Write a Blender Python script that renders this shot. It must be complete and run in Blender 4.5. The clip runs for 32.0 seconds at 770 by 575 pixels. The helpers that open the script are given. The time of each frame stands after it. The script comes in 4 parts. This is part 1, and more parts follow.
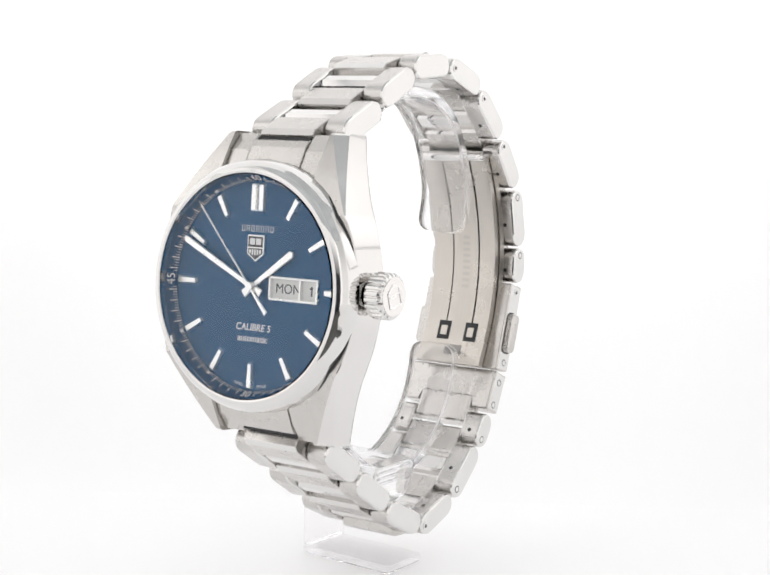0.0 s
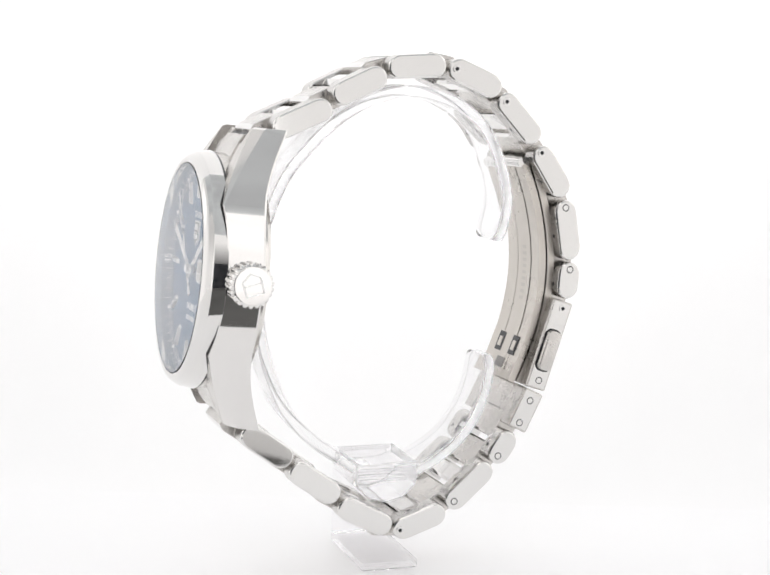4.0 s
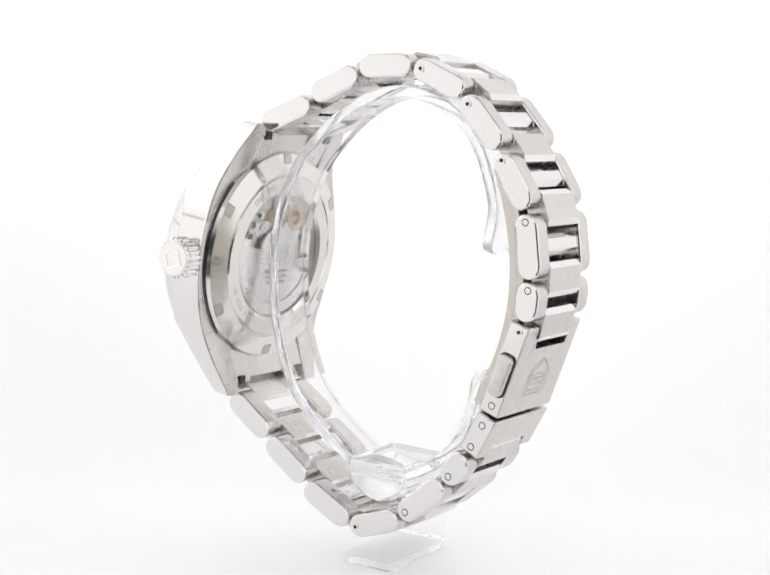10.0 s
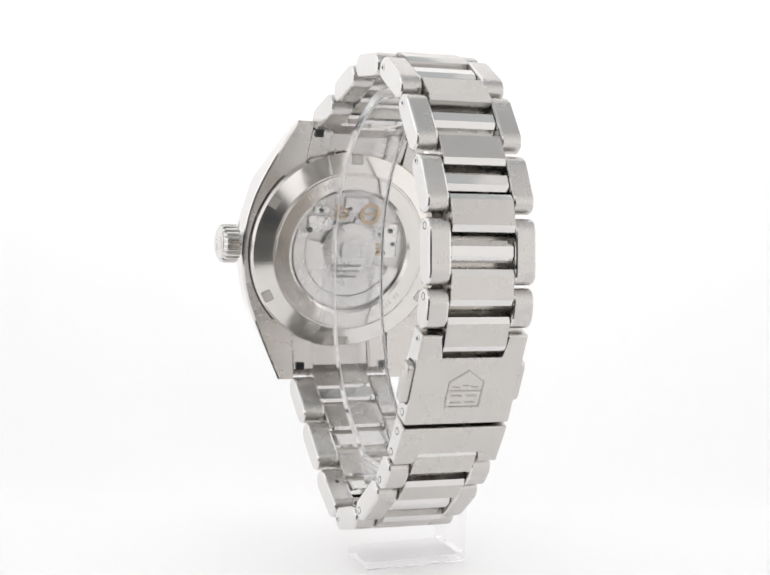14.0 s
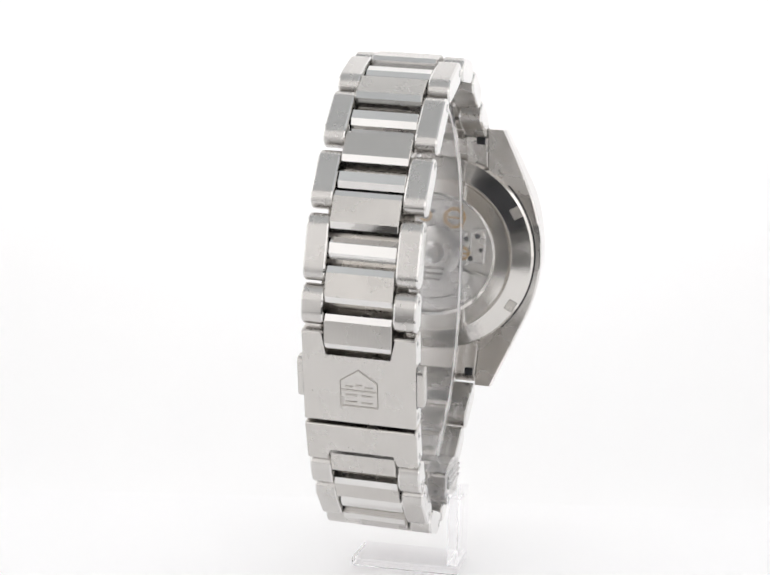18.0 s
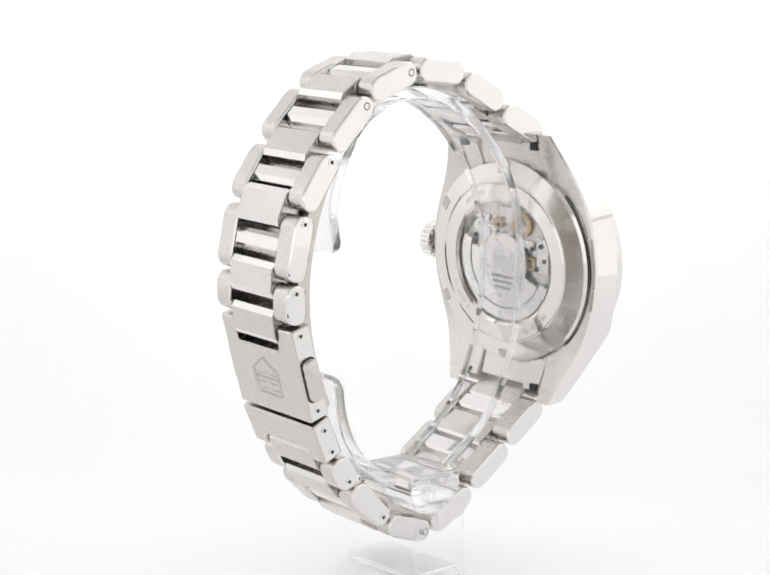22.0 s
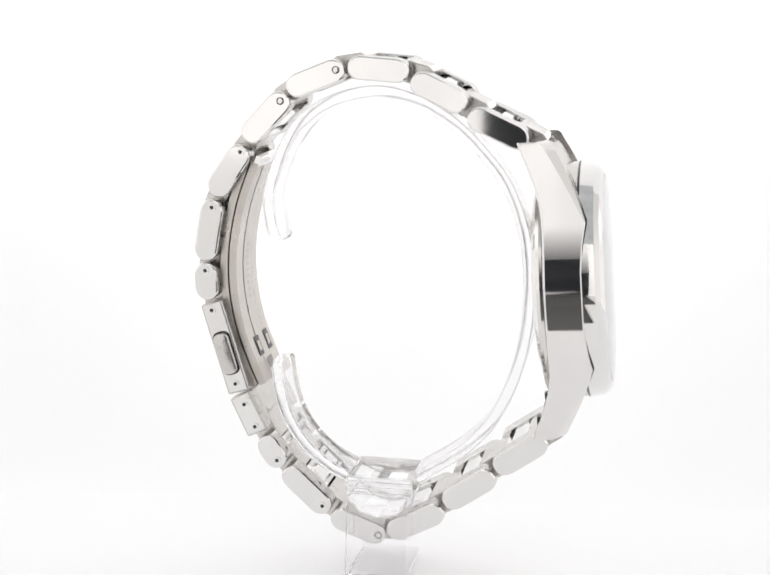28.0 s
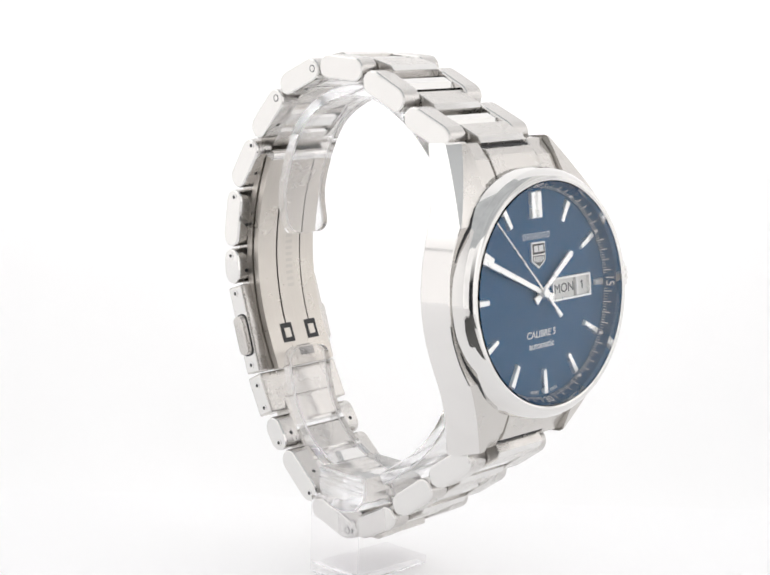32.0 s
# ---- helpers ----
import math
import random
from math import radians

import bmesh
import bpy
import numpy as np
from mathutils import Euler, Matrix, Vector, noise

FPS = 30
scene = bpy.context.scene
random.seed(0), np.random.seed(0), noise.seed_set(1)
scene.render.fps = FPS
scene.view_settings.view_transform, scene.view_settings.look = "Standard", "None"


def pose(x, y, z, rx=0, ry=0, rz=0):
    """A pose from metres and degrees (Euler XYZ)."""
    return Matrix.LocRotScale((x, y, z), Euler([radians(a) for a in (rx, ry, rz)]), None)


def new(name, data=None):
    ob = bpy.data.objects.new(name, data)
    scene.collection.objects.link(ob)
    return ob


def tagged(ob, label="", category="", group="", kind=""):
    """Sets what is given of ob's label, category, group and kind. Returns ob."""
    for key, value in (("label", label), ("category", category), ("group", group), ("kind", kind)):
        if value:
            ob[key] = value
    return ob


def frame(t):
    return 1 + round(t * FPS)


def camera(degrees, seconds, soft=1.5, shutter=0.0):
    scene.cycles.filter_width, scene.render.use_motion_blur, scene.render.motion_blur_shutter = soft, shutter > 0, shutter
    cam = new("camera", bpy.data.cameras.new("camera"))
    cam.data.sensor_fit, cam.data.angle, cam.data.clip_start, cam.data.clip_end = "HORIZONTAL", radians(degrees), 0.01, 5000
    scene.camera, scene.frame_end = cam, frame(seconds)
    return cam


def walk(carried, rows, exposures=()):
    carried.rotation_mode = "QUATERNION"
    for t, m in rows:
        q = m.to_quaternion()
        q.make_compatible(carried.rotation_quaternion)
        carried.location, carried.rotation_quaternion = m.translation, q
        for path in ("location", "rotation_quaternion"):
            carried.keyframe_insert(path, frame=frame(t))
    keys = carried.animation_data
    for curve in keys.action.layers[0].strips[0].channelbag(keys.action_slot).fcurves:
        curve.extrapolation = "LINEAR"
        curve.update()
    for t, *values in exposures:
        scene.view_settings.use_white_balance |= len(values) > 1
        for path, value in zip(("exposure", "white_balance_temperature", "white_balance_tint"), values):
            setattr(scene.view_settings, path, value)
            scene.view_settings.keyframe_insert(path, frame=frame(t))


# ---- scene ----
cam = camera(27.02, 32.0, soft=1.8)
walk(cam, [(0.0, pose(0, -0.284, 0.09475, 81.24, -1.563, 0.492)), (32.0, pose(0, -0.284, 0.09475, 81.24, -1.563, 0.492))])

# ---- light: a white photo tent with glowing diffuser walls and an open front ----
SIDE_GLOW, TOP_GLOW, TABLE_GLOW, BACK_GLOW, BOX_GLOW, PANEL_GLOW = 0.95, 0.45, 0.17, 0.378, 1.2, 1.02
world = bpy.data.worlds.new("dim_room")
scene.world = world
world.use_nodes = True
world.node_tree.nodes["Background"].inputs[0].default_value = (0.9, 0.95, 1.0, 1)
world.node_tree.nodes["Background"].inputs[1].default_value = 0.02
scene.view_settings.exposure = 0.2


# ---- materials ----
def material(name):
    m = bpy.data.materials.new(name)
    m.use_nodes = True
    nt = m.node_tree
    return m, nt, nt.nodes["Principled BSDF"]


def node(nt, kind, **inputs):
    n = nt.nodes.new(kind)
    for k, v in inputs.items():
        n.inputs[k.replace("_", " ")].default_value = v
    return n


def steel(name, colour, rough, grain=0.0, stretch=(1, 1, 1), scale=900.0):
    """Stainless steel; grain gives brushed scratches drawn out along one axis, smudges vary the gloss."""
    m, nt, b = material(name)
    b.inputs["Metallic"].default_value = 1.0
    tc = nt.nodes.new("ShaderNodeTexCoord")
    smudge = node(nt, "ShaderNodeTexNoise", Scale=160.0, Detail=4.0, Roughness=0.6)
    nt.links.new(tc.outputs["Object"], smudge.inputs["Vector"])
    ramp = node(nt, "ShaderNodeMapRange", From_Min=0.3, From_Max=0.7, To_Min=rough * 0.75, To_Max=rough * 1.3)
    nt.links.new(smudge.outputs["Fac"], ramp.inputs["Value"])
    nt.links.new(ramp.outputs["Result"], b.inputs["Roughness"])
    tint = nt.nodes.new("ShaderNodeMix")
    tint.data_type = "RGBA"
    tint.inputs[6].default_value = (*[c * (0.9 if grain else 0.95) for c in colour], 1)
    tint.inputs[7].default_value = (*colour, 1)
    if grain:
        mp = nt.nodes.new("ShaderNodeMapping")
        mp.inputs["Scale"].default_value = stretch
        nt.links.new(tc.outputs["Object"], mp.inputs["Vector"])
        lines = node(nt, "ShaderNodeTexNoise", Scale=scale, Detail=2.0, Roughness=0.6)
        nt.links.new(mp.outputs["Vector"], lines.inputs["Vector"])
        bump = node(nt, "ShaderNodeBump", Strength=grain, Distance=0.00006)
        nt.links.new(lines.outputs["Fac"], bump.inputs["Height"])
        nt.links.new(bump.outputs["Normal"], b.inputs["Normal"])
        nt.links.new(lines.outputs["Fac"], tint.inputs[0])
    else:
        nt.links.new(smudge.outputs["Fac"], tint.inputs[0])
    nt.links.new(tint.outputs[2], b.inputs["Base Color"])
    return m


POLISHED = steel("polished_steel", (0.78, 0.77, 0.755), 0.05)
BRUSHED = steel("brushed_steel", (0.648, 0.63, 0.61), 0.25, 0.02, (0.3, 4, 4), 900.0)
SATIN = steel("satin_steel", (0.648, 0.626, 0.6), 0.25, 0.02, (4, 0.3, 0.3), 900.0)
BLADE = steel("warm_blade_steel", (0.62, 0.585, 0.54), 0.3, 0.02, (4, 0.3, 0.3), 900.0)
ETCHED = steel("etched_and_recess_shade_steel", (0.46, 0.44, 0.41), 0.5)
BACKSTEEL = steel("worn_polished_steel", (0.745, 0.724, 0.695), 0.13)
FLANK = steel("softly_polished_steel", (0.79, 0.775, 0.76), 0.06)
WORN = steel("worn_engraving_steel", (0.55, 0.525, 0.49), 0.35)
PLATE = steel("movement_base_steel", (0.74, 0.725, 0.70), 0.3)
# dark tone that paints the shade inside a clasp opening
RECESS_SHADE = steel("recess_shade_steel", (0.30, 0.29, 0.28), 0.4)


def plain(name, colour, rough=0.5, metal=0.0, spec=0.5, noise_amount=0.06, scale=300.0):
    m, nt, b = material(name)
    b.inputs["Roughness"].default_value = rough
    b.inputs["Metallic"].default_value = metal
    b.inputs["Specular IOR Level"].default_value = spec
    tc = nt.nodes.new("ShaderNodeTexCoord")
    n = node(nt, "ShaderNodeTexNoise", Scale=scale, Detail=5.0)
    nt.links.new(tc.outputs["Object"], n.inputs["Vector"])
    mix = nt.nodes.new("ShaderNodeMix")
    mix.data_type = "RGBA"
    mix.inputs[6].default_value = (*[c * (1 - noise_amount) for c in colour], 1)
    mix.inputs[7].default_value = (*[min(1, c * (1 + noise_amount)) for c in colour], 1)
    nt.links.new(n.outputs["Fac"], mix.inputs[0])
    nt.links.new(mix.outputs[2], b.inputs["Base Color"])
    return m


DIAL_BLUE = plain("blue_lacquer_dial", (0.026, 0.115, 0.25), 0.42, 0.2, 0.12, 0.05)
FLANGE_BLUE = plain("dark_blue_flange", (0.022, 0.085, 0.19), 0.6, 0.0, 0.0)
WHITE_PRINT = plain("white_print", (0.95, 0.955, 0.96), 0.6, 0.0, 0.5, 0.02)
GREY_PRINT = plain("dark_grey_print", (0.10, 0.11, 0.12), 0.6)
DISC_WHITE = plain("white_date_disc", (0.90, 0.90, 0.88), 0.6, 0.0, 0.5, 0.02)
# also paints the shade in gaps, seams and holes
BLACK = plain("black_enamel_and_gap_shade", (0.012, 0.013, 0.016), 0.3)
GOLD = plain("gilt_brass", (0.66, 0.46, 0.24), 0.35, 1.0)
MOVEMENT = steel("movement_plate_steel", (0.90, 0.885, 0.865), 0.26, 0.06, (1, 1, 8), 500.0)
TENT_FRONT = plain("white_front_cloth", (0.85, 0.85, 0.85), 0.9, 0.0, 0.1, 0.02, 20.0)
TENT_WHITE = plain("white_tent_fabric", (0.88, 0.88, 0.88), 0.9, 0.0, 0.1, 0.01, 20.0)
TABLE_WHITE = plain("white_lit_acrylic_table", (0.88, 0.88, 0.885), 0.5, 0.0, 0.3, 0.01, 20.0)
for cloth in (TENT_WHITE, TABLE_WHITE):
    # painted-in glow: brightest up the back and in mid-width, weaker towards bend and sides
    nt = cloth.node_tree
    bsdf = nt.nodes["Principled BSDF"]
    # warm front glow painted in, to tint the steel's reflections
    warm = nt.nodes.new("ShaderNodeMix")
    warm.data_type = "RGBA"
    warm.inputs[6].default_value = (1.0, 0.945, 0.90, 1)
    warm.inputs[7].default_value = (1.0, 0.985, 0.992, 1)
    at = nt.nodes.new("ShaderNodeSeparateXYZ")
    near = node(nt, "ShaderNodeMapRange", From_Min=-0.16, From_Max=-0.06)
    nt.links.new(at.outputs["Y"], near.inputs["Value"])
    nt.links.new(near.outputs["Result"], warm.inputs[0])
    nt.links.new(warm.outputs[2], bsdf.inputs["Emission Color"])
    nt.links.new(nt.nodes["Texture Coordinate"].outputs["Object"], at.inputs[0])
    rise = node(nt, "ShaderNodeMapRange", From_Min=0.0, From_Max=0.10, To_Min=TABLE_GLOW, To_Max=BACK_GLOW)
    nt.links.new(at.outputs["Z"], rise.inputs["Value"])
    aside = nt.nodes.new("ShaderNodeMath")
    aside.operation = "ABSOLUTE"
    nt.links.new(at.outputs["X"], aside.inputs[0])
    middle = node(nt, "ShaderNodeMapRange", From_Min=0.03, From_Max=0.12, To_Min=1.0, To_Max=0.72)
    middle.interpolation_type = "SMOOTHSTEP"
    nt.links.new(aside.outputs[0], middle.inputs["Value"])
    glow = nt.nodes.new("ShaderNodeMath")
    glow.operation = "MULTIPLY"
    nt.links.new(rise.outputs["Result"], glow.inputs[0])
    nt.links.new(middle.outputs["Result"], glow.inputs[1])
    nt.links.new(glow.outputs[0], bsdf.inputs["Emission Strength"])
ROOM = plain("dim_room_wall", (0.32, 0.33, 0.36), 0.9, 0.0, 0.3, 0.9, 4.0)
ROOM_DARK = plain("dark_reflection_board", (0.13, 0.128, 0.125), 0.9, 0.0, 0.3, 0.6, 6.0)


def glass(name, ior, colour=(1, 1, 1), rough=0.0):
    m, nt, b = material(name)
    b.inputs["Base Color"].default_value = (*colour, 1)
    b.inputs["Transmission Weight"].default_value = 1.0
    b.inputs["IOR"].default_value = ior
    b.inputs["Roughness"].default_value = rough
    return m


ACRYLIC = glass("clear_acrylic", 1.2, (0.995, 0.992, 0.996), 0.04)
ACRYLIC.node_tree.nodes["Principled BSDF"].inputs["Transmission Weight"].default_value = 0.92
SAPPHIRE = glass("coated_sapphire_crystal", 1.33, (1, 1, 1))
FROSTED = glass("frosted_acrylic_edge", 1.2, (0.99, 0.985, 0.99), 0.35)
FROSTED.node_tree.nodes["Principled BSDF"].inputs["Transmission Weight"].default_value = 0.6
EDGE = glass("sawn_acrylic_edge", 1.14, (0.998, 0.996, 0.998), 0.15)
EDGE.node_tree.nodes["Principled BSDF"].inputs["Transmission Weight"].default_value = 0.97
FOOT = glass("thin_clear_acrylic", 1.045, (0.995, 0.99, 0.995), 0.05)
FOOT.node_tree.nodes["Principled BSDF"].inputs["Transmission Weight"].default_value = 0.95
CASEBACK_GLASS = glass("sapphire_window", 1.25, (1, 1, 1))
CASEBACK_GLASS.node_tree.nodes["Principled BSDF"].inputs["Transmission Weight"].default_value = 0.93


def diffuser(name, strength, tint=(1.0, 0.98, 0.972)):
    m, nt, b = material(name)
    b.inputs["Base Color"].default_value = (0.12, 0.12, 0.12, 1)
    b.inputs["Roughness"].default_value = 0.9
    b.inputs["Emission Color"].default_value = (*tint, 1)
    # uneven glow painted in with noise, to vary what the steel reflects
    tc = nt.nodes.new("ShaderNodeTexCoord")
    mp = nt.nodes.new("ShaderNodeMapping")
    mp.inputs["Scale"].default_value = (6.0, 6.0, 2.2)
    nt.links.new(tc.outputs["Object"], mp.inputs["Vector"])
    glow_noise = node(nt, "ShaderNodeTexNoise", Scale=1.3, Detail=3.0, Roughness=0.55)
    nt.links.new(mp.outputs["Vector"], glow_noise.inputs["Vector"])
    glow_range = node(nt, "ShaderNodeMapRange", From_Min=0.3, From_Max=0.7, To_Min=strength * 0.78, To_Max=strength * 1.2)
    nt.links.new(glow_noise.outputs["Fac"], glow_range.inputs["Value"])
    nt.links.new(glow_range.outputs["Result"], b.inputs["Emission Strength"])
    return m


GLOW = diffuser("glowing_side_cloth", SIDE_GLOW)
GLOW_BOX = diffuser("softbox_front", BOX_GLOW)
# the softbox is brightest in its middle and melts into the cloth at its rim
nt = GLOW_BOX.node_tree
offset = nt.nodes.new("ShaderNodeVectorMath")
offset.operation = "SUBTRACT"
offset.inputs[1].default_value = (0, 0, 0.235)
nt.links.new(nt.nodes["Texture Coordinate"].outputs["Object"], offset.inputs[0])
flat = nt.nodes.new("ShaderNodeVectorMath")
flat.operation = "MULTIPLY"
flat.inputs[1].default_value = (0, 1, 1)
nt.links.new(offset.outputs[0], flat.inputs[0])
away = nt.nodes.new("ShaderNodeVectorMath")
away.operation = "LENGTH"
nt.links.new(flat.outputs[0], away.inputs[0])
fall = node(nt, "ShaderNodeMapRange", From_Min=0.02, From_Max=0.1, To_Min=BOX_GLOW * 1.1, To_Max=SIDE_GLOW)
fall.interpolation_type = "SMOOTHSTEP"
nt.links.new(away.outputs["Value"], fall.inputs["Value"])
nt.links.new(fall.outputs["Result"], nt.nodes["Principled BSDF"].inputs["Emission Strength"])
# fall-off painted into the side cloth: brightest round its softbox, weaker forward and upward
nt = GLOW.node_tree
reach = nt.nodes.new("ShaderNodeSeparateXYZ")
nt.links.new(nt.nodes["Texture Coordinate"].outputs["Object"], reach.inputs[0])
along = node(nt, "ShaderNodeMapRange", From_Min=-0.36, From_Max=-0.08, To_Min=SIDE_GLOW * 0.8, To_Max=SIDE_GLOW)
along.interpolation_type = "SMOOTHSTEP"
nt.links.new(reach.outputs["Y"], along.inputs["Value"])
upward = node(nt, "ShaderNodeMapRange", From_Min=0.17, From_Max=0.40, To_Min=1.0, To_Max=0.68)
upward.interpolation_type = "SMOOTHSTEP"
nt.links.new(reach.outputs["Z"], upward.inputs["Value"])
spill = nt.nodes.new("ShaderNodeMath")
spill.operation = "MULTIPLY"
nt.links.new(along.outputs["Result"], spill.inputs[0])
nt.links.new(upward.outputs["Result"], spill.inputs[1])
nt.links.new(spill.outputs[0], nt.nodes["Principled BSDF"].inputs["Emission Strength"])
GLOW_PANEL = diffuser("front_side_cloth", PANEL_GLOW)
GLOW_FRONT = diffuser("front_cloth", SIDE_GLOW)
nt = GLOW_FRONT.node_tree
# shade painted into the front cloth's glow: darker down towards its opening
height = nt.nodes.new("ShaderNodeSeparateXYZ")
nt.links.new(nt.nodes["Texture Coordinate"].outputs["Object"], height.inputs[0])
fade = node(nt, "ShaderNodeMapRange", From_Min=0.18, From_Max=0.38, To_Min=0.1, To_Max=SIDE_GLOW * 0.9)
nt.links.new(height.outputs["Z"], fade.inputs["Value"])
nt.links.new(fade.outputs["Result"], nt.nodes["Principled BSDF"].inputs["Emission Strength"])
GLOW_TOP = diffuser("glowing_top_cloth", TOP_GLOW, (0.94, 0.975, 1.0))


# ---- mesh helpers, all in millimetres ----
MM = 0.001


def part(name, bm, mats, parent=None, label="", m=None):
    """Links a bmesh in millimetres as one mesh object under a thing or part."""
    if m is not None:
        bm.transform(m)
    bmesh.ops.recalc_face_normals(bm, faces=bm.faces)
    bm.transform(Matrix.Scale(MM, 4))
    me = bpy.data.meshes.new(name)
    bm.to_mesh(me)
    bm.free()
    for mt in (mats if isinstance(mats, (list, tuple)) else [mats]):
        me.materials.append(mt)
    ob = new(name, me)
    if parent is not None:
        ob.parent = parent
    if label:
        tagged(ob, label)
    return ob


def smooth_angle(ob, degrees=35):
    me = ob.data
    me.polygons.foreach_set("use_smooth", [True] * len(me.polygons))
    me.set_sharp_from_angle(angle=radians(degrees))
    return ob


def prism(pts, lo, hi, bevel=0.0, seg=2, bm=None):
    """A polygon in the second and third axis, drawn out along the first from lo to hi, its end rims bevelled."""
    bm = bm or bmesh.new()
    a = [bm.verts.new((lo, p[0], p[1])) for p in pts]
    b = [bm.verts.new((hi, p[0], p[1])) for p in pts]
    n = len(pts)
    f1, f2 = bm.faces.new(a), bm.faces.new(b)
    for i in range(n):
        bm.faces.new((a[i], a[(i + 1) % n], b[(i + 1) % n], b[i]))
    if bevel:
        es = list({e for f in (f1, f2) for e in f.edges})
        bmesh.ops.bevel(bm, geom=es, offset=bevel, segments=seg, profile=0.5, affect="EDGES")
    return bm


def box(lo, hi, bevel=0.0, seg=2, bm=None, m=None):
    bm = bm or bmesh.new()
    r = bmesh.ops.create_cube(bm, size=1)
    vs = r["verts"]
    c = [(lo[i] + hi[i]) / 2 for i in range(3)]
    bmesh.ops.scale(bm, vec=[hi[i] - lo[i] for i in range(3)], verts=vs)
    bmesh.ops.translate(bm, vec=c, verts=vs)
    if bevel:
        es = list({e for v in vs for e in v.link_edges})
        r = bmesh.ops.bevel(bm, geom=es, offset=bevel, segments=seg, profile=0.5, affect="EDGES")
        vs = list({v for f in r["faces"] for v in f.verts} | {v for v in vs if v.is_valid})
    if m is not None:
        bmesh.ops.transform(bm, matrix=m, verts=[v for v in vs if v.is_valid])
    return bm


def lathe(profile, steps=96, bm=None, wave=None):
    """Revolves (radius, height) points round the third axis; the profile is closed."""
    bm = bm or bmesh.new()
    rings = []
    for i in range(steps):
        a = 2 * math.pi * i / steps
        rings.append([bm.verts.new(((r + (wave(i, k) if wave else 0)) * math.cos(a), (r + (wave(i, k) if wave else 0)) * math.sin(a), z)) for k, (r, z) in enumerate(profile)])
    n = len(profile)
    for i in range(steps):
        p, q = rings[i], rings[(i + 1) % steps]
        for k in range(n):
            bm.faces.new((p[k], q[k], q[(k + 1) % n], p[(k + 1) % n]))
    return bm


def disc(r, lo, hi, steps=96, bevel=0.0, bm=None):
    bm = bm or bmesh.new()
    a = [bm.verts.new((r * math.cos(2 * math.pi * i / steps), r * math.sin(2 * math.pi * i / steps), lo)) for i in range(steps)]
    b = [bm.verts.new((v.co.x, v.co.y, hi)) for v in a]
    bm.faces.new(a), bm.faces.new(b)
    rim = [bm.faces.new((a[i], a[(i + 1) % steps], b[(i + 1) % steps], b[i])) for i in range(steps)]
    if bevel:
        es = [e for e in bm.edges if all(v.co.z > (lo + hi) / 2 for v in e.verts)]
        bmesh.ops.bevel(bm, geom=es, offset=bevel, segments=2, profile=0.5, affect="EDGES")
    return bm


def plate(outline, lo, hi, bevel=0.0, bm=None):
    """A polygon in the first two axes with thickness from lo to hi."""
    bm = bm or bmesh.new()
    a = [bm.verts.new((x, y, lo)) for x, y in outline]
    b = [bm.verts.new((x, y, hi)) for x, y in outline]
    n = len(outline)
    bm.faces.new(a)
    top = bm.faces.new(b)
    for i in range(n):
        bm.faces.new((a[i], a[(i + 1) % n], b[(i + 1) % n], b[i]))
    if bevel:
        bmesh.ops.bevel(bm, geom=list(top.edges), offset=bevel, segments=2, profile=0.5, affect="EDGES")
    return bm


def rounded(w, h, r, k=4):
    """Outline of a rectangle w by h with corner radius r."""
    out = []
    for cx, cy, a0 in ((w / 2 - r, h / 2 - r, 0), (-w / 2 + r, h / 2 - r, 90), (-w / 2 + r, -h / 2 + r, 180), (w / 2 - r, -h / 2 + r, 270)):
        for i in range(k + 1):
            a = radians(a0 + 90 * i / k)
            out.append((cx + r * math.cos(a), cy + r * math.sin(a)))
    return out


def catmull(pts, per=6):
    out = []
    P = [Vector(p) for p in pts]
    P = [P[0] * 2 - P[1]] + P + [P[-1] * 2 - P[-2]]
    for i in range(1, len(P) - 2):
        for j in range(per):
            t = j / per
            a, b, c, d = P[i - 1:i + 3]
            out.append(0.5 * ((2 * b) + (c - a) * t + (2 * a - 5 * b + 4 * c - d) * t * t + (3 * b - a - 3 * c + d) * t ** 3))
    out.append(P[-2])
    return out


def writing(words, size, m, mat, parent, name="printed_text", label="", shear=0.0, depth=0.02, bold=0.0):
    """Raised printed letters in the built-in font, centred on m."""
    cu = bpy.data.curves.new(name, "FONT")
    cu.body, cu.size, cu.align_x, cu.align_y = words, size, "CENTER", "CENTER"
    cu.shear, cu.extrude, cu.offset = shear, depth, bold
    tmp = new("lettering_source", cu)
    me = bpy.data.meshes.new_from_object(tmp.evaluated_get(bpy.context.evaluated_depsgraph_get()))
    bpy.data.objects.remove(tmp)
    bm = bmesh.new()
    bm.from_mesh(me)
    bpy.data.meshes.remove(me)
    return part(name, bm, mat, parent, label, m)


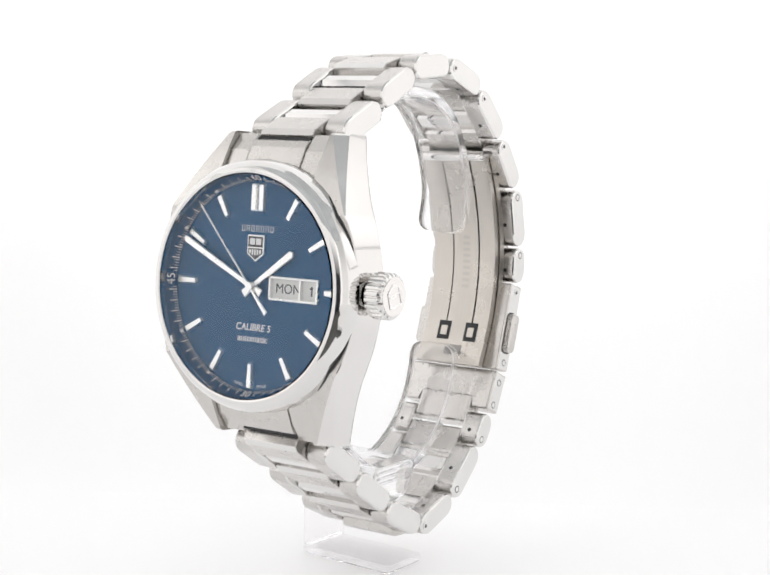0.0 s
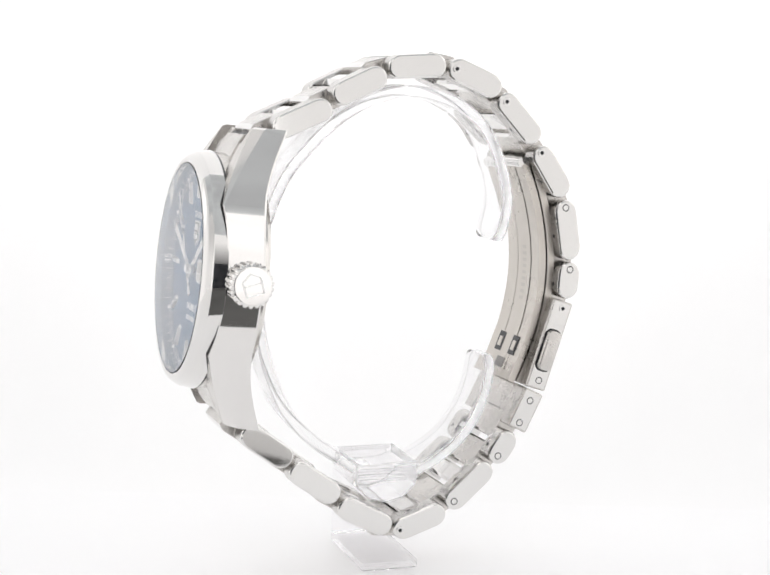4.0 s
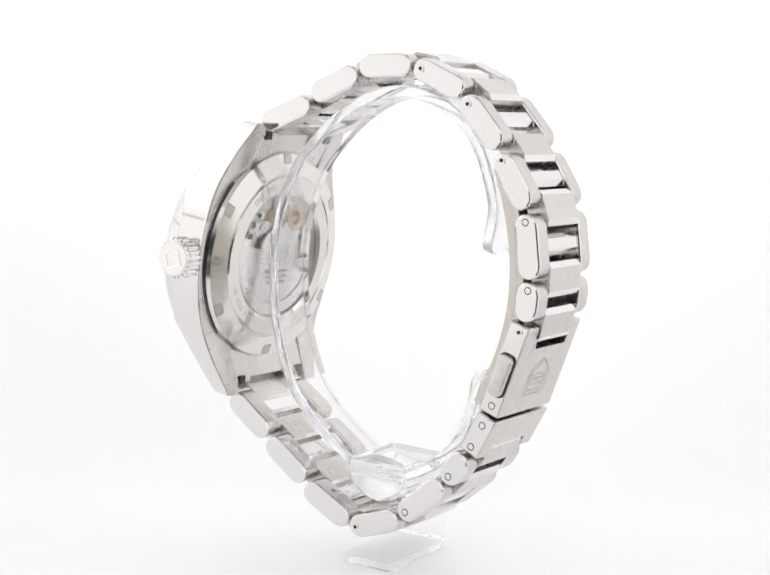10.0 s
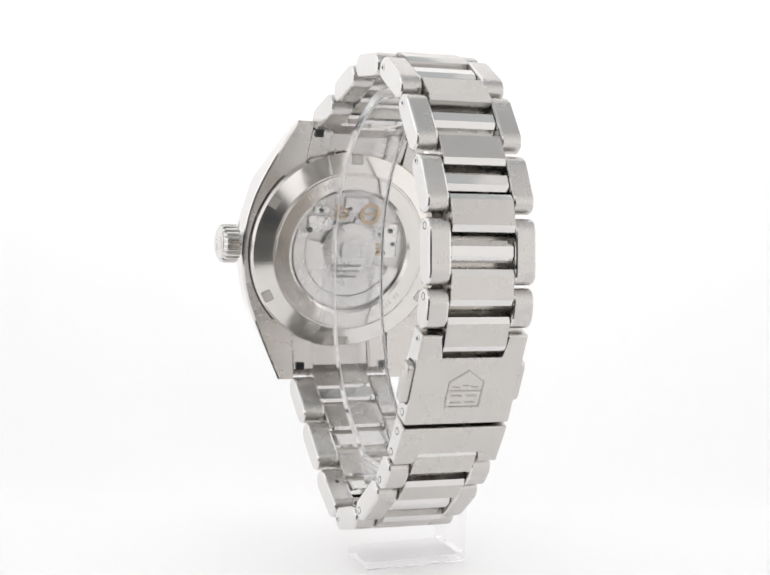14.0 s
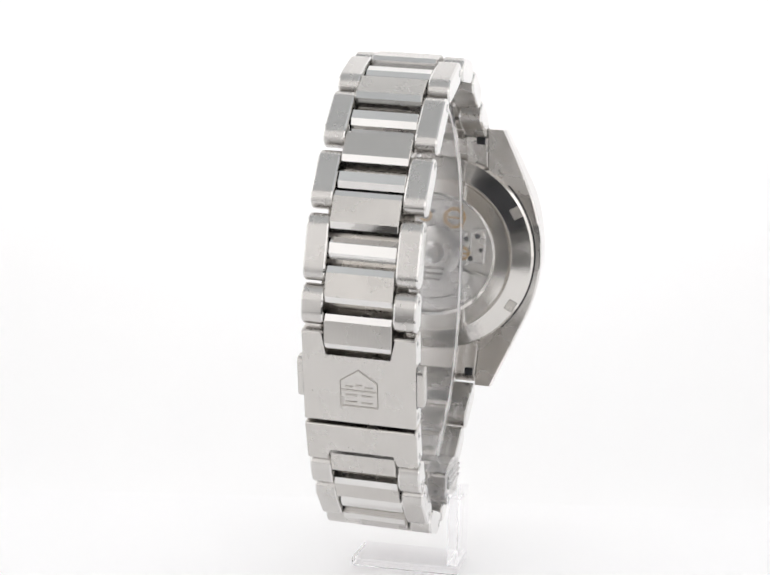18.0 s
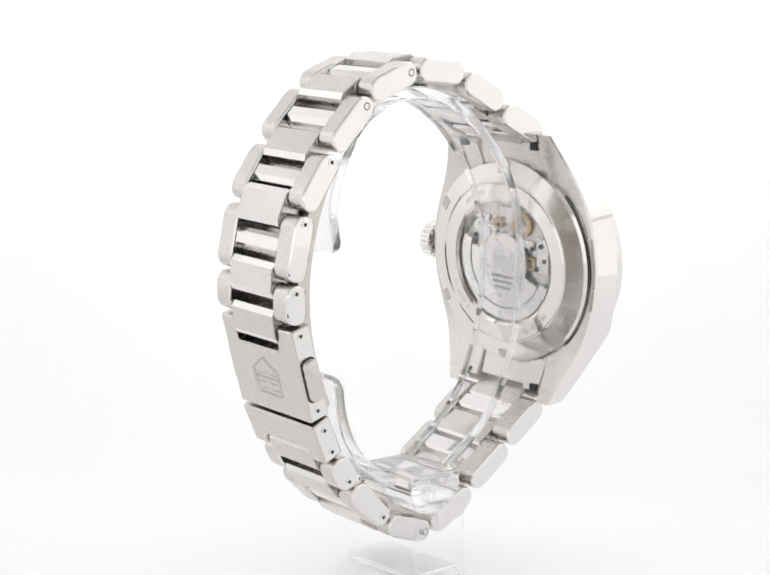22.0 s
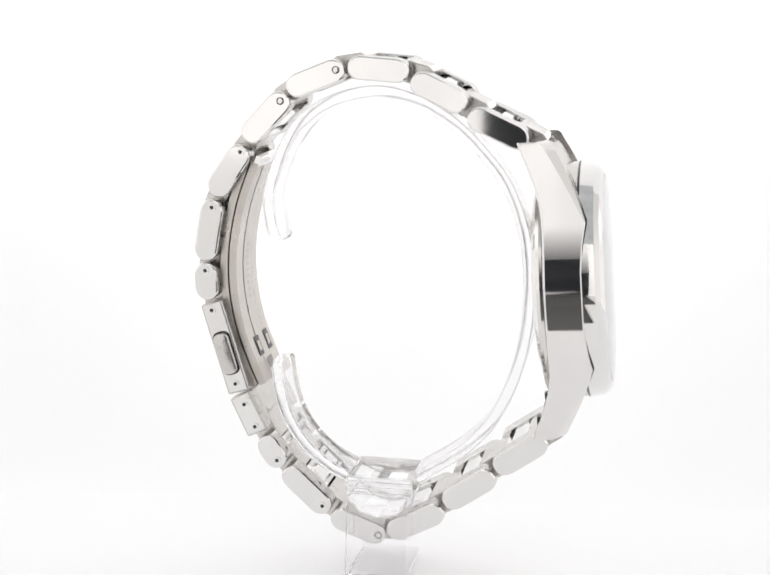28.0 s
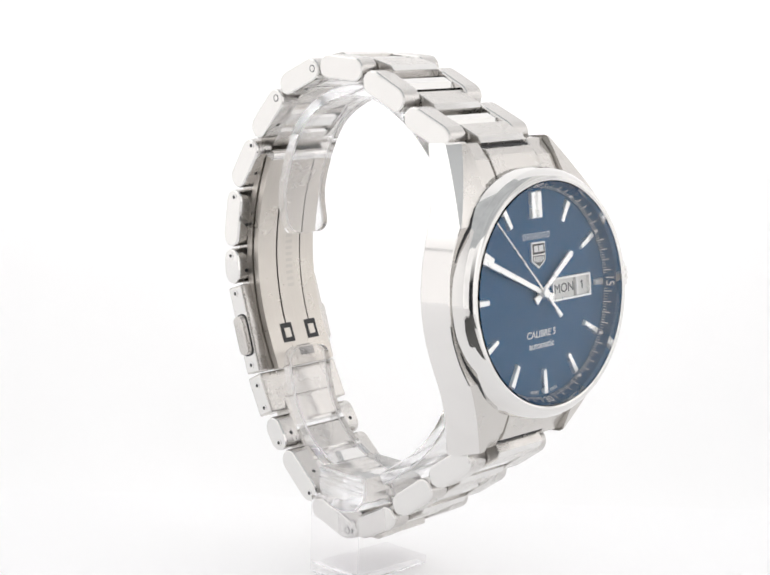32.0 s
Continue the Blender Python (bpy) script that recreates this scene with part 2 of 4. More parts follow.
# ---- the tent ----
def tent():
    # lit white table plate with a cut-out for the dark board, and a white cloth that sweeps up behind it
    bm = box((-320, -104, -6), (320, 40, 0))
    box((-320, -500, -6), (-70, -104, 0), bm=bm)
    box((120, -500, -6), (320, -104, 0), bm=bm)
    box((66, -225, -6), (120, -104, 0), bm=bm)
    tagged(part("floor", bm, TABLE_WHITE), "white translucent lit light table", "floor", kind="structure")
    # unseen board, added and cut to shape for dark reflections in the steel
    tagged(part("table", box((-100, -502, -16), (170, -90, -10)), ROOM_DARK), "unseen dark board added before the lit table for dark reflections", "table", kind="structure")
    bm = bmesh.new()
    prof = [(40 + 80 * math.sin(radians(5 * k)), 80 - 80 * math.cos(radians(5 * k))) for k in range(19)] + [(120, 80 + 20.1 * k) for k in range(1, 21)]
    rows = [[bm.verts.new((x, y, z)) for y, z in prof] for x in (-322, 322)]
    for k in range(len(prof) - 1):
        bm.faces.new((rows[0][k], rows[1][k], rows[1][k + 1], rows[0][k + 1])).smooth = True
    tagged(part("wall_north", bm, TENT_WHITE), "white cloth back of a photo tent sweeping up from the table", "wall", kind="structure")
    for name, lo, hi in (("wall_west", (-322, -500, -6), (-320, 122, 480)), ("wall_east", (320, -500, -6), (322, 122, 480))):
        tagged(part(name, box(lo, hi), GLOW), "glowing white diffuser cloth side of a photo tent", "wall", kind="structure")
    for sgn in (-1, 1):
        lamp = tagged(new("softbox"), "square white studio softbox lamp against the tent side", "lamp", "softboxes beside the tent")
        body = part("housing", box((sgn * 319.5 - 1, -95, 140), (sgn * 319.5 + 1, 95, 330), 0.3), TENT_FRONT, lamp, "white fabric housing")
        part("diffuser_front", box((min(sgn * 318.4, sgn * 316.5), -88, 147), (max(sgn * 318.4, sgn * 316.5), 88, 323), 0.3), GLOW_BOX, lamp, "glowing white front cloth")
    tagged(part("ceiling", box((-322, -500, 482), (322, 122, 484)), GLOW_TOP), "glowing white diffuser cloth top of a photo tent", "ceiling", kind="structure")
    # front cloth with its opening, and the dark room beyond
    x0, x1, z0, z1 = -125, 140, -12, 180
    bm = bmesh.new()
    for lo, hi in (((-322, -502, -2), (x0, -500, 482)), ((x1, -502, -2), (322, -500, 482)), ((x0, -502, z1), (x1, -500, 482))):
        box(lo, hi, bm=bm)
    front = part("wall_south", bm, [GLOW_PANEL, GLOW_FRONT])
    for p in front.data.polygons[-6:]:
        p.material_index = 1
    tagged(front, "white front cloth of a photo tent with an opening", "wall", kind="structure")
    bm = bmesh.new()
    box((-700, -1500, -300), (700, -1490, 900), bm=bm)
    box((-700, -1500, -300), (-690, -502, 900), bm=bm)
    box((690, -1500, -300), (700, -502, 900), bm=bm)
    box((-700, -1500, 890), (700, -502, 900), bm=bm)
    box((-700, -1500, -300), (700, -502, -290), bm=bm)
    tagged(part("backdrop", bm, ROOM), "dark unlit room outside the tent opening", "room", kind="structure")


tent()

# ---- the watch: case space is x to three o'clock, y to twelve, z out of the dial ----
LIFT = 92.0
X0 = 3.17
OMEGA = 8.715
watch = tagged(new("wristwatch"), "polished steel wristwatch with blue dial, closed on a clear stand", "watch")
CENTRE = Vector((0.05, 36.3, -36.95))
TILT = 5.3
# case space to bracelet space (X to nine o'clock, Y out of the dial, Z up)
CASE = Matrix.Translation(CENTRE) @ Matrix(((-1, 0, 0, 0), (0, -math.sin(radians(TILT)), math.cos(radians(TILT)), 0), (0, math.cos(radians(TILT)), math.sin(radians(TILT)), 0), (0, 0, 0, 1)))
BASE = Matrix.Translation((X0, 0, 0))
STAND_BASE = Matrix.Translation((3.5, 0, 0))
CW = BASE @ CASE


def interp(x, xs, ys):
    return float(np.interp(x, xs, ys))


def eased(x, xs, ys):
    return sum(interp(abs(x + d), xs, ys) * (4.4 - abs(d)) for d in (-3.6, -2.4, -1.2, 0, 1.2, 2.4, 3.6)) / 16.4


def shoulder(a):
    """Height of the flank's edge, of the top, and the width of the polished chamfer between them, by the distance from the crown's axis."""
    if a < 12.3:
        return interp(a, [0, 5, 9, 12.3], [-1.45, -1.45, -1.1, -0.46]), interp(a, [0, 5, 9, 12.3], [-1.25, -1.25, -0.9, -0.3]), 0.12
    u = (a - 12.3) / 12.7
    tip = max(0.0, a - 25.0) * 1.8
    return -0.46 - 6.0 * u - 0.85 * u * u - tip, -0.3 - 3.9 * u - 1.6 * u * u - tip, 0.15 + 2.0 * u


def case_body():
    """Barrel with two flanks that run out into faceted lugs."""
    bm = lathe([(18.5, -7.6), (20.0, -7.6), (20.4, -7.0), (20.4, -0.9), (20.0, -0.55), (18.5, -0.55)], 128)
    body = smooth_angle(part("case", bm, SATIN, watch, "polished steel case with faceted lugs", CW))
    ys = sorted({sgn * a for sgn in (1, -1) for a in [k * 0.8 for k in range(15)] + [12.3, 12.6, 13.2] + [14 + k for k in range(12)] + [25.3]})
    for side in (1, -1):
        bm = bmesh.new()
        prev = None
        first = None
        for y in ys:
            a = abs(y)
            # the plan is an arc that runs out into straight lugs; the wall itself is upright
            xo = 21.1 - a * a / 60.4 if a < 12.4 else 18.554 - 0.4106 * (a - 12.4)
            edge, zf, bv = shoulder(a)
            zb = eased(a, [0, 6, 11.5, 15, 18.5, 20.7, 25.0, 25.3, 28], [-7.6, -7.5, -7.4, -7.6, -8.7, -9.3, -11.4, -11.5, -12])
            xi = max(10.05, math.sqrt(max(0.0, 18.6 ** 2 - a * a)))
            inner = max(xi, 10.05)
            lean = 0.65 if side > 0 else 0.05
            sec = [(inner, zb), (xo - 0.4, zb), (xo - 0.12, zb + 0.1), (xo, zb + 0.4), (xo - lean, edge), (xo - lean - bv, zf), (inner, zf + interp(a, [0, 12, 18, 25], [0, 0, 0.2, 0.15]))]
            ring = [bm.verts.new((side * x, y, z)) for x, z in sec]
            if prev:
                for k in range(7):
                    bm.faces.new((prev[k], prev[(k + 1) % 7], ring[(k + 1) % 7], ring[k]))
            else:
                first = ring
            prev = ring
        bm.faces.new(first), bm.faces.new(prev)
        fl = smooth_angle(part("lug_flank", bm, [FLANK, SATIN], body, "", CW), 20)
        for i, p in enumerate(fl.data.polygons):
            if i % 7 in (0, 5, 6) and i < 7 * (len(ys) - 1):
                p.material_index = 1
    return body


body = case_body()


def bezel_and_glass():
    prof = [(18.1, 0.7), (18.1, 1.95), (18.25, 2.2), (18.55, 2.32), (19.0, 2.25), (19.45, 1.97), (19.8, 1.55), (20.0, 1.15), (20.22, 0.9), (20.28, 0.75), (20.64, -1.45), (20.4, -1.6), (18.1, -1.6)]
    smooth_angle(part("bezel", lathe(prof, 256), POLISHED, watch, "polished round steel bezel", CW), 20)
    # black ring painted in where the gap under the bezel lies in shade
    part("bezel_gap_shade", lathe([(19.9, -1.85), (20.5, -1.85), (20.5, -1.55), (19.9, -1.55)], 128), BLACK, watch, "black ring painted as gap shade under the bezel", CW)
    # black strips painted as gap shade where the case shoulders rise beside the bezel
    for sx, sy in ((1, 1), (1, -1), (-1, 1), (-1, -1)):
        bm = bmesh.new()
        rows = []
        for k in range(13):
            a = radians(20 + 2.4 * k)
            top = shoulder(20.6 * math.sin(a))[1] + 0.2 * math.sin(math.pi * (k + 0.5) / 13)
            rows.append([bm.verts.new((sx * r * math.cos(a), sy * r * math.sin(a), z)) for r, z in ((20.3, top - 1.0), (20.3, top), (20.72, top), (20.72, top - 1.0))])
        for p, q in zip(rows, rows[1:]):
            for j in range(4):
                bm.faces.new((p[j], p[(j + 1) % 4], q[(j + 1) % 4], q[j]))
        bm.faces.new(rows[0]), bm.faces.new(rows[-1])
        part("shoulder_gap_shade", bm, BLACK, watch, "black strip painted as gap shade between bezel and case shoulder", CW)
    bm = bmesh.new()
    n, rings = 96, 10
    top = [(18.05 * k / rings, 2.3 + 0.4 * (1 - (k / rings) ** 2)) for k in range(rings + 1)]
    levels = []
    for off in (0.0, -0.5):
        c = bm.verts.new((0, 0, top[0][1] + off))
        rs = [[bm.verts.new((r * math.cos(2 * math.pi * i / n), r * math.sin(2 * math.pi * i / n), z + off)) for i in range(n)] for r, z in top[1:]]
        for i in range(n):
            bm.faces.new((c, rs[0][i], rs[0][(i + 1) % n]))
            for k in range(len(rs) - 1):
                bm.faces.new((rs[k][i], rs[k + 1][i], rs[k + 1][(i + 1) % n], rs[k][(i + 1) % n]))
        levels.append(rs[-1])
    for i in range(n):
        bm.faces.new((levels[0][i], levels[0][(i + 1) % n], levels[1][(i + 1) % n], levels[1][i]))
    g = smooth_angle(part("crystal", bm, SAPPHIRE, watch, "clear slightly domed watch crystal", CW), 40)
    g.visible_shadow = False


bezel_and_glass()


DW = CW @ Matrix.Translation((0, 0, -1.05))


def dial():
    bm = bmesh.new()
    rim = [bm.verts.new((17.6 * math.cos(2 * math.pi * i / 96), 17.6 * math.sin(2 * math.pi * i / 96), 0)) for i in range(96)]
    cut = [bm.verts.new(v) for v in ((3.2, -1.85, 0), (13.1, -1.85, 0), (13.1, 1.85, 0), (3.2, 1.85, 0))]
    edges = [bm.edges.new((loop[i], loop[(i + 1) % len(loop)])) for loop in (rim, cut) for i in range(len(loop))]
    bmesh.ops.triangle_fill(bm, edges=edges, use_beauty=True, normal=(0, 0, 1))
    walls = bmesh.ops.extrude_edge_only(bm, edges=edges)
    for v in walls["geom"]:
        if isinstance(v, bmesh.types.BMVert):
            v.co.z = -0.7
    d = part("dial", bm, DIAL_BLUE, watch, "deep blue watch dial", DW)
    # sloped flange with the minute track
    fl = part("flange", lathe([(16.9, 0.02), (18.08, 1.9), (18.08, -0.4), (16.9, -0.4)], 160), FLANGE_BLUE, watch, "dark blue sloped minute ring", DW)
    smooth_angle(fl, 30)
    slope = math.atan2(1.88, 1.18)
    bm = bmesh.new()
    for i in range(240):
        if i % 60 in (58, 59, 0, 1, 2):
            continue
        a = 2 * math.pi * i / 240
        five, one = i % 20 == 0, i % 4 == 0
        if five:
            r0, r1, w = 17.1, 17.42, 0.27
        elif one:
            r0, r1, w = 16.98, 17.7, 0.075
        else:
            r0, r1, w = 16.98, 17.35, 0.045
        s0, s1 = (r0 - 16.9) / math.cos(slope), (r1 - 16.9) / math.cos(slope)
        m = Matrix.Rotation(-a, 4, "Z") @ Matrix.Translation((0, 16.9, 0.03)) @ Matrix.Rotation(slope, 4, "X")
        box((-w, s0, 0.0), (w, s1, 0.03), bm=bm, m=m)
    part("minute_track", bm, WHITE_PRINT, fl, "white printed minute track", DW)
    for deg, word in ((0, "60"), (90, "15"), (180, "30"), (270, "45")):
        flip = Matrix.Rotation(math.pi, 4, "Z") if deg == 180 else Matrix.Identity(4)
        m = Matrix.Rotation(-radians(deg), 4, "Z") @ Matrix.Translation((0, 16.9, 0.03)) @ Matrix.Rotation(slope, 4, "X") @ Matrix.Translation((0, 1.15, 0.03)) @ flip
        writing(word, 2.0, DW @ m, WHITE_PRINT, fl, "minute_number")
    # applied hour markers
    for h in range(12):
        a = -radians(30 * h)
        if h == 0:
            specs = [(-0.78, 12.1, 16.6), (0.78, 12.1, 16.6)]
        elif h == 3:
            specs = [(0, 14.35, 16.5)]
        elif h == 6:
            specs = [(0, 12.5, 16.7)]
        elif h == 9:
            specs = [(0, 12.5, 16.6)]
        else:
            specs = [(0, 12.6, 16.6)]
        for off, r0, r1 in specs:
            wi, wo = (0.62, 0.62) if h == 0 else (0.48, 0.64)
            bm = bmesh.new()
            lo = [bm.verts.new(v) for v in ((off - wi, r0, 0), (off + wi, r0, 0), (off + wo, r1, 0), (off - wo, r1, 0))]
            hi = [bm.verts.new(v) for v in ((off - wi * .72, r0 + .18, 0.5), (off + wi * .72, r0 + .18, 0.5), (off + wo * .72, r1 - .18, 0.5), (off - wo * .72, r1 - .18, 0.5))]
            bm.faces.new(lo), bm.faces.new(hi)
            for i in range(4):
                bm.faces.new((lo[i], lo[(i + 1) % 4], hi[(i + 1) % 4], hi[i]))
            part("hour_marker", bm, MARKER, d, "polished silver hour marker", DW @ Matrix.Rotation(a, 4, "Z"))
    # emblem shield: dark square over pale point, plain bars for its letters
    bm = plate([(-1.75, 8.3), (1.75, 8.3), (1.75, 5.2), (0, 4.0), (-1.75, 5.2)], 0.0, 0.35, 0.08)
    sh = part("emblem_shield", bm, MARKER, d, "silver shield emblem with dark field", DW)
    part("emblem_field", plate([(-1.5, 8.05), (1.5, 8.05), (1.5, 6.35), (-1.5, 6.35)], 0.345, 0.39), BLACK, sh, "", DW)
    bm = bmesh.new()
    for x0, x1, y0, y1 in ((-1.15, -0.12, 6.7, 7.75), (0.12, 1.15, 6.7, 7.75)):
        box((x0, y0, 0.38), (x1, y1, 0.44), bm=bm)
    part("emblem_bar", bm, WHITE_PRINT, sh, "", DW)
    part("emblem_point", plate([(-1.5, 6.15), (1.5, 6.15), (1.5, 5.3), (0, 4.3), (-1.5, 5.3)], 0.345, 0.37), GREY_PRINT, sh, "", DW)
    bm = bmesh.new()
    for i in range(5):
        box((-1.25 + 0.53 * i, 5.25 if i in (0, 4) else 5.05, 0.365), (-0.95 + 0.53 * i, 5.95, 0.40), bm=bm)
    part("emblem_bar", bm, WHITE_PRINT, sh, "", DW)
    # row of plain letter-sized shapes above the shield
    bm = bmesh.new()
    for i in range(7):
        c = -3.0 + i * 1.0
        m = DW @ Matrix.Translation((c, 9.3, 0.0))
        for lo, hi in (((-0.32, -0.5, 0), (-0.22, 0.5, 0.04)), ((0.2, -0.5, 0), (0.3, 0.5, 0.04)), ((-0.32, 0.4, 0), (0.3, 0.5, 0.04)), ((-0.32, -0.5 + 0.42 * (i % 2), 0), (0.3, -0.4 + 0.42 * (i % 2), 0.04))):
            box((c + lo[0], 9.3 + lo[1], lo[2]), (c + hi[0], 9.3 + hi[1], hi[2]), bm=bm)
    part("printed_bar", bm, WHITE_PRINT, d, "row of white letter-sized marks", DW)
    writing("CALIBRE 5", 1.62, DW @ Matrix.Translation((0, -6.75, 0.02)), WHITE_PRINT, d, shear=0.15, bold=0.02)
    writing("automatic", 1.6, DW @ Matrix.Translation((0, -8.55, 0.02)), WHITE_PRINT, d, bold=0.02)
    writing("SWISS", 0.75, DW @ Matrix.Translation((-2.45, -16.1, 0.02)) @ Matrix.Rotation(radians(-8.5), 4, "Z"), WHITE_PRINT, d)
    writing("MADE", 0.75, DW @ Matrix.Translation((2.45, -16.1, 0.02)) @ Matrix.Rotation(radians(8.5), 4, "Z"), WHITE_PRINT, d)
    # day and date window
    bm = bmesh.new()
    x0, x1, y0, y1, t = 3.1, 13.2, -1.95, 1.95, 0.42
    for lo, hi in (((x0, y0, 0), (x1, y0 + t, .4)), ((x0, y1 - t, 0), (x1, y1, .4)), ((x0, y0 + t, 0), (x0 + t, y1 - t, .4)), ((x1 - t, y0 + t, 0), (x1, y1 - t, .4)), ((9.3, y0 + t, 0), (9.75, y1 - t, .4))):
        box((lo[0], lo[1], -0.55), hi, 0.08, 1, bm=bm)
    dw = part("date_frame", bm, MARKER, d, "silver frame of the day and date window", DW)
    part("date_disc", box((x0 + .05, y0 + .05, -0.6), (x1 - .05, y1 - .05, -0.26)), DISC_WHITE, dw, "white day and date disc", DW)
    writing("MON", 2.2, DW @ Matrix.Translation((6.75, -0.05, -0.24)), GREY_PRINT, dw, "day_word")
    bm = box((11.42, -0.8, -0.258), (11.68, 0.75, -0.22))
    box((-0.5, -0.11, -0.258), (0.0, 0.11, -0.222), bm=bm, m=Matrix.Translation((11.6, 0.66, 0)) @ Matrix.Rotation(radians(35), 4, "Z"))
    part("date_number", bm, GREY_PRINT, dw, "", DW)
    return d


MARKER = steel("polished_silver_marker", (0.95, 0.95, 0.94), 0.28)
dial()


def pointer(name, angle, tip, tail, w0, w1, z, wt, label):
    """A tapered bar from the centre with a ridge, turned clockwise from twelve."""
    bm = bmesh.new()
    lo = [(-wt, -tail), (wt, -tail), (w0, 0.6), (w1, tip - w1 * 0.9), (0, tip), (-w1, tip - w1 * 0.9), (-w0, 0.6)]
    a = [bm.verts.new((x, y, z)) for x, y in lo]
    b = [bm.verts.new((x * 0.8, y * 0.995, z + 0.22)) for x, y in lo]
    bm.faces.new(a), bm.faces.new(b)
    for i in range(len(lo)):
        bm.faces.new((a[i], a[(i + 1) % len(lo)], b[(i + 1) % len(lo)], b[i]))
    return part(name, bm, MARKER, watch, label, DW @ Matrix.Rotation(-radians(angle), 4, "Z"))


pointer("hour_hand", 54.0, 10.2, 2.2, 0.42, 0.66, 0.65, 0.75, "polished silver hour hand")
pointer("minute_hand", -64.5, 16.6, 2.4, 0.45, 0.62, 1.0, 0.75, "polished silver minute hand")
pointer("second_hand", -41.5, 17.4, 5.6, 0.13, 0.1, 1.35, 0.42, "thin silver second hand with wide tail")
part("centre_cap", disc(0.75, 0.2, 1.75, 24, 0.15), MARKER, watch, "polished centre cap", DW)


def crown():
    bm = lathe([(0.2, 20.9), (2.3, 20.9), (2.3, 21.55), (3.4, 21.6), (3.72, 21.9), (3.72, 24.3), (3.5, 24.7), (3.15, 24.9), (3.0, 24.95), (0.2, 24.95)], 132,
               wave=lambda i, k: (-0.26, -0.26, -0.02, 0.03, 0.03, -0.02)[i % 6] if k in (3, 4, 5, 6) else 0.0)
    m = CW @ Matrix.Translation((0, 0.2, -4.7)) @ Matrix.Rotation(radians(90), 4, "Y")
    c = part("crown", bm, POLISHED, watch, "fluted polished steel crown", m)
    bm = disc(3.05, 24.8, 25.08, 48, 0.1)
    smooth_angle(part("crown_face", bm, FLANK, c, "", m), 50)
    m2 = m @ Matrix.Rotation(radians(20), 4, "Z")
    bm = bmesh.new()
    pts = [(-1.5, -1.5), (-1.5, 1.0), (0, 2.0), (1.5, 1.0), (1.5, -1.5)]
    for i in range(5):
        a, b = Vector(pts[i]), Vector(pts[(i + 1) % 5])
        v = b - a
        box((0, -0.13, 25.05), (v.length, 0.13, 25.17), bm=bm, m=Matrix.Translation((a.x, a.y, 0)) @ Matrix.Rotation(math.atan2(v.y, v.x), 4, "Z"))
    box((-1.5, 0.1, 25.05), (1.5, 0.3, 25.17), bm=bm)
    part("crown_emblem", bm, MARKER, c, "", m2)


crown()


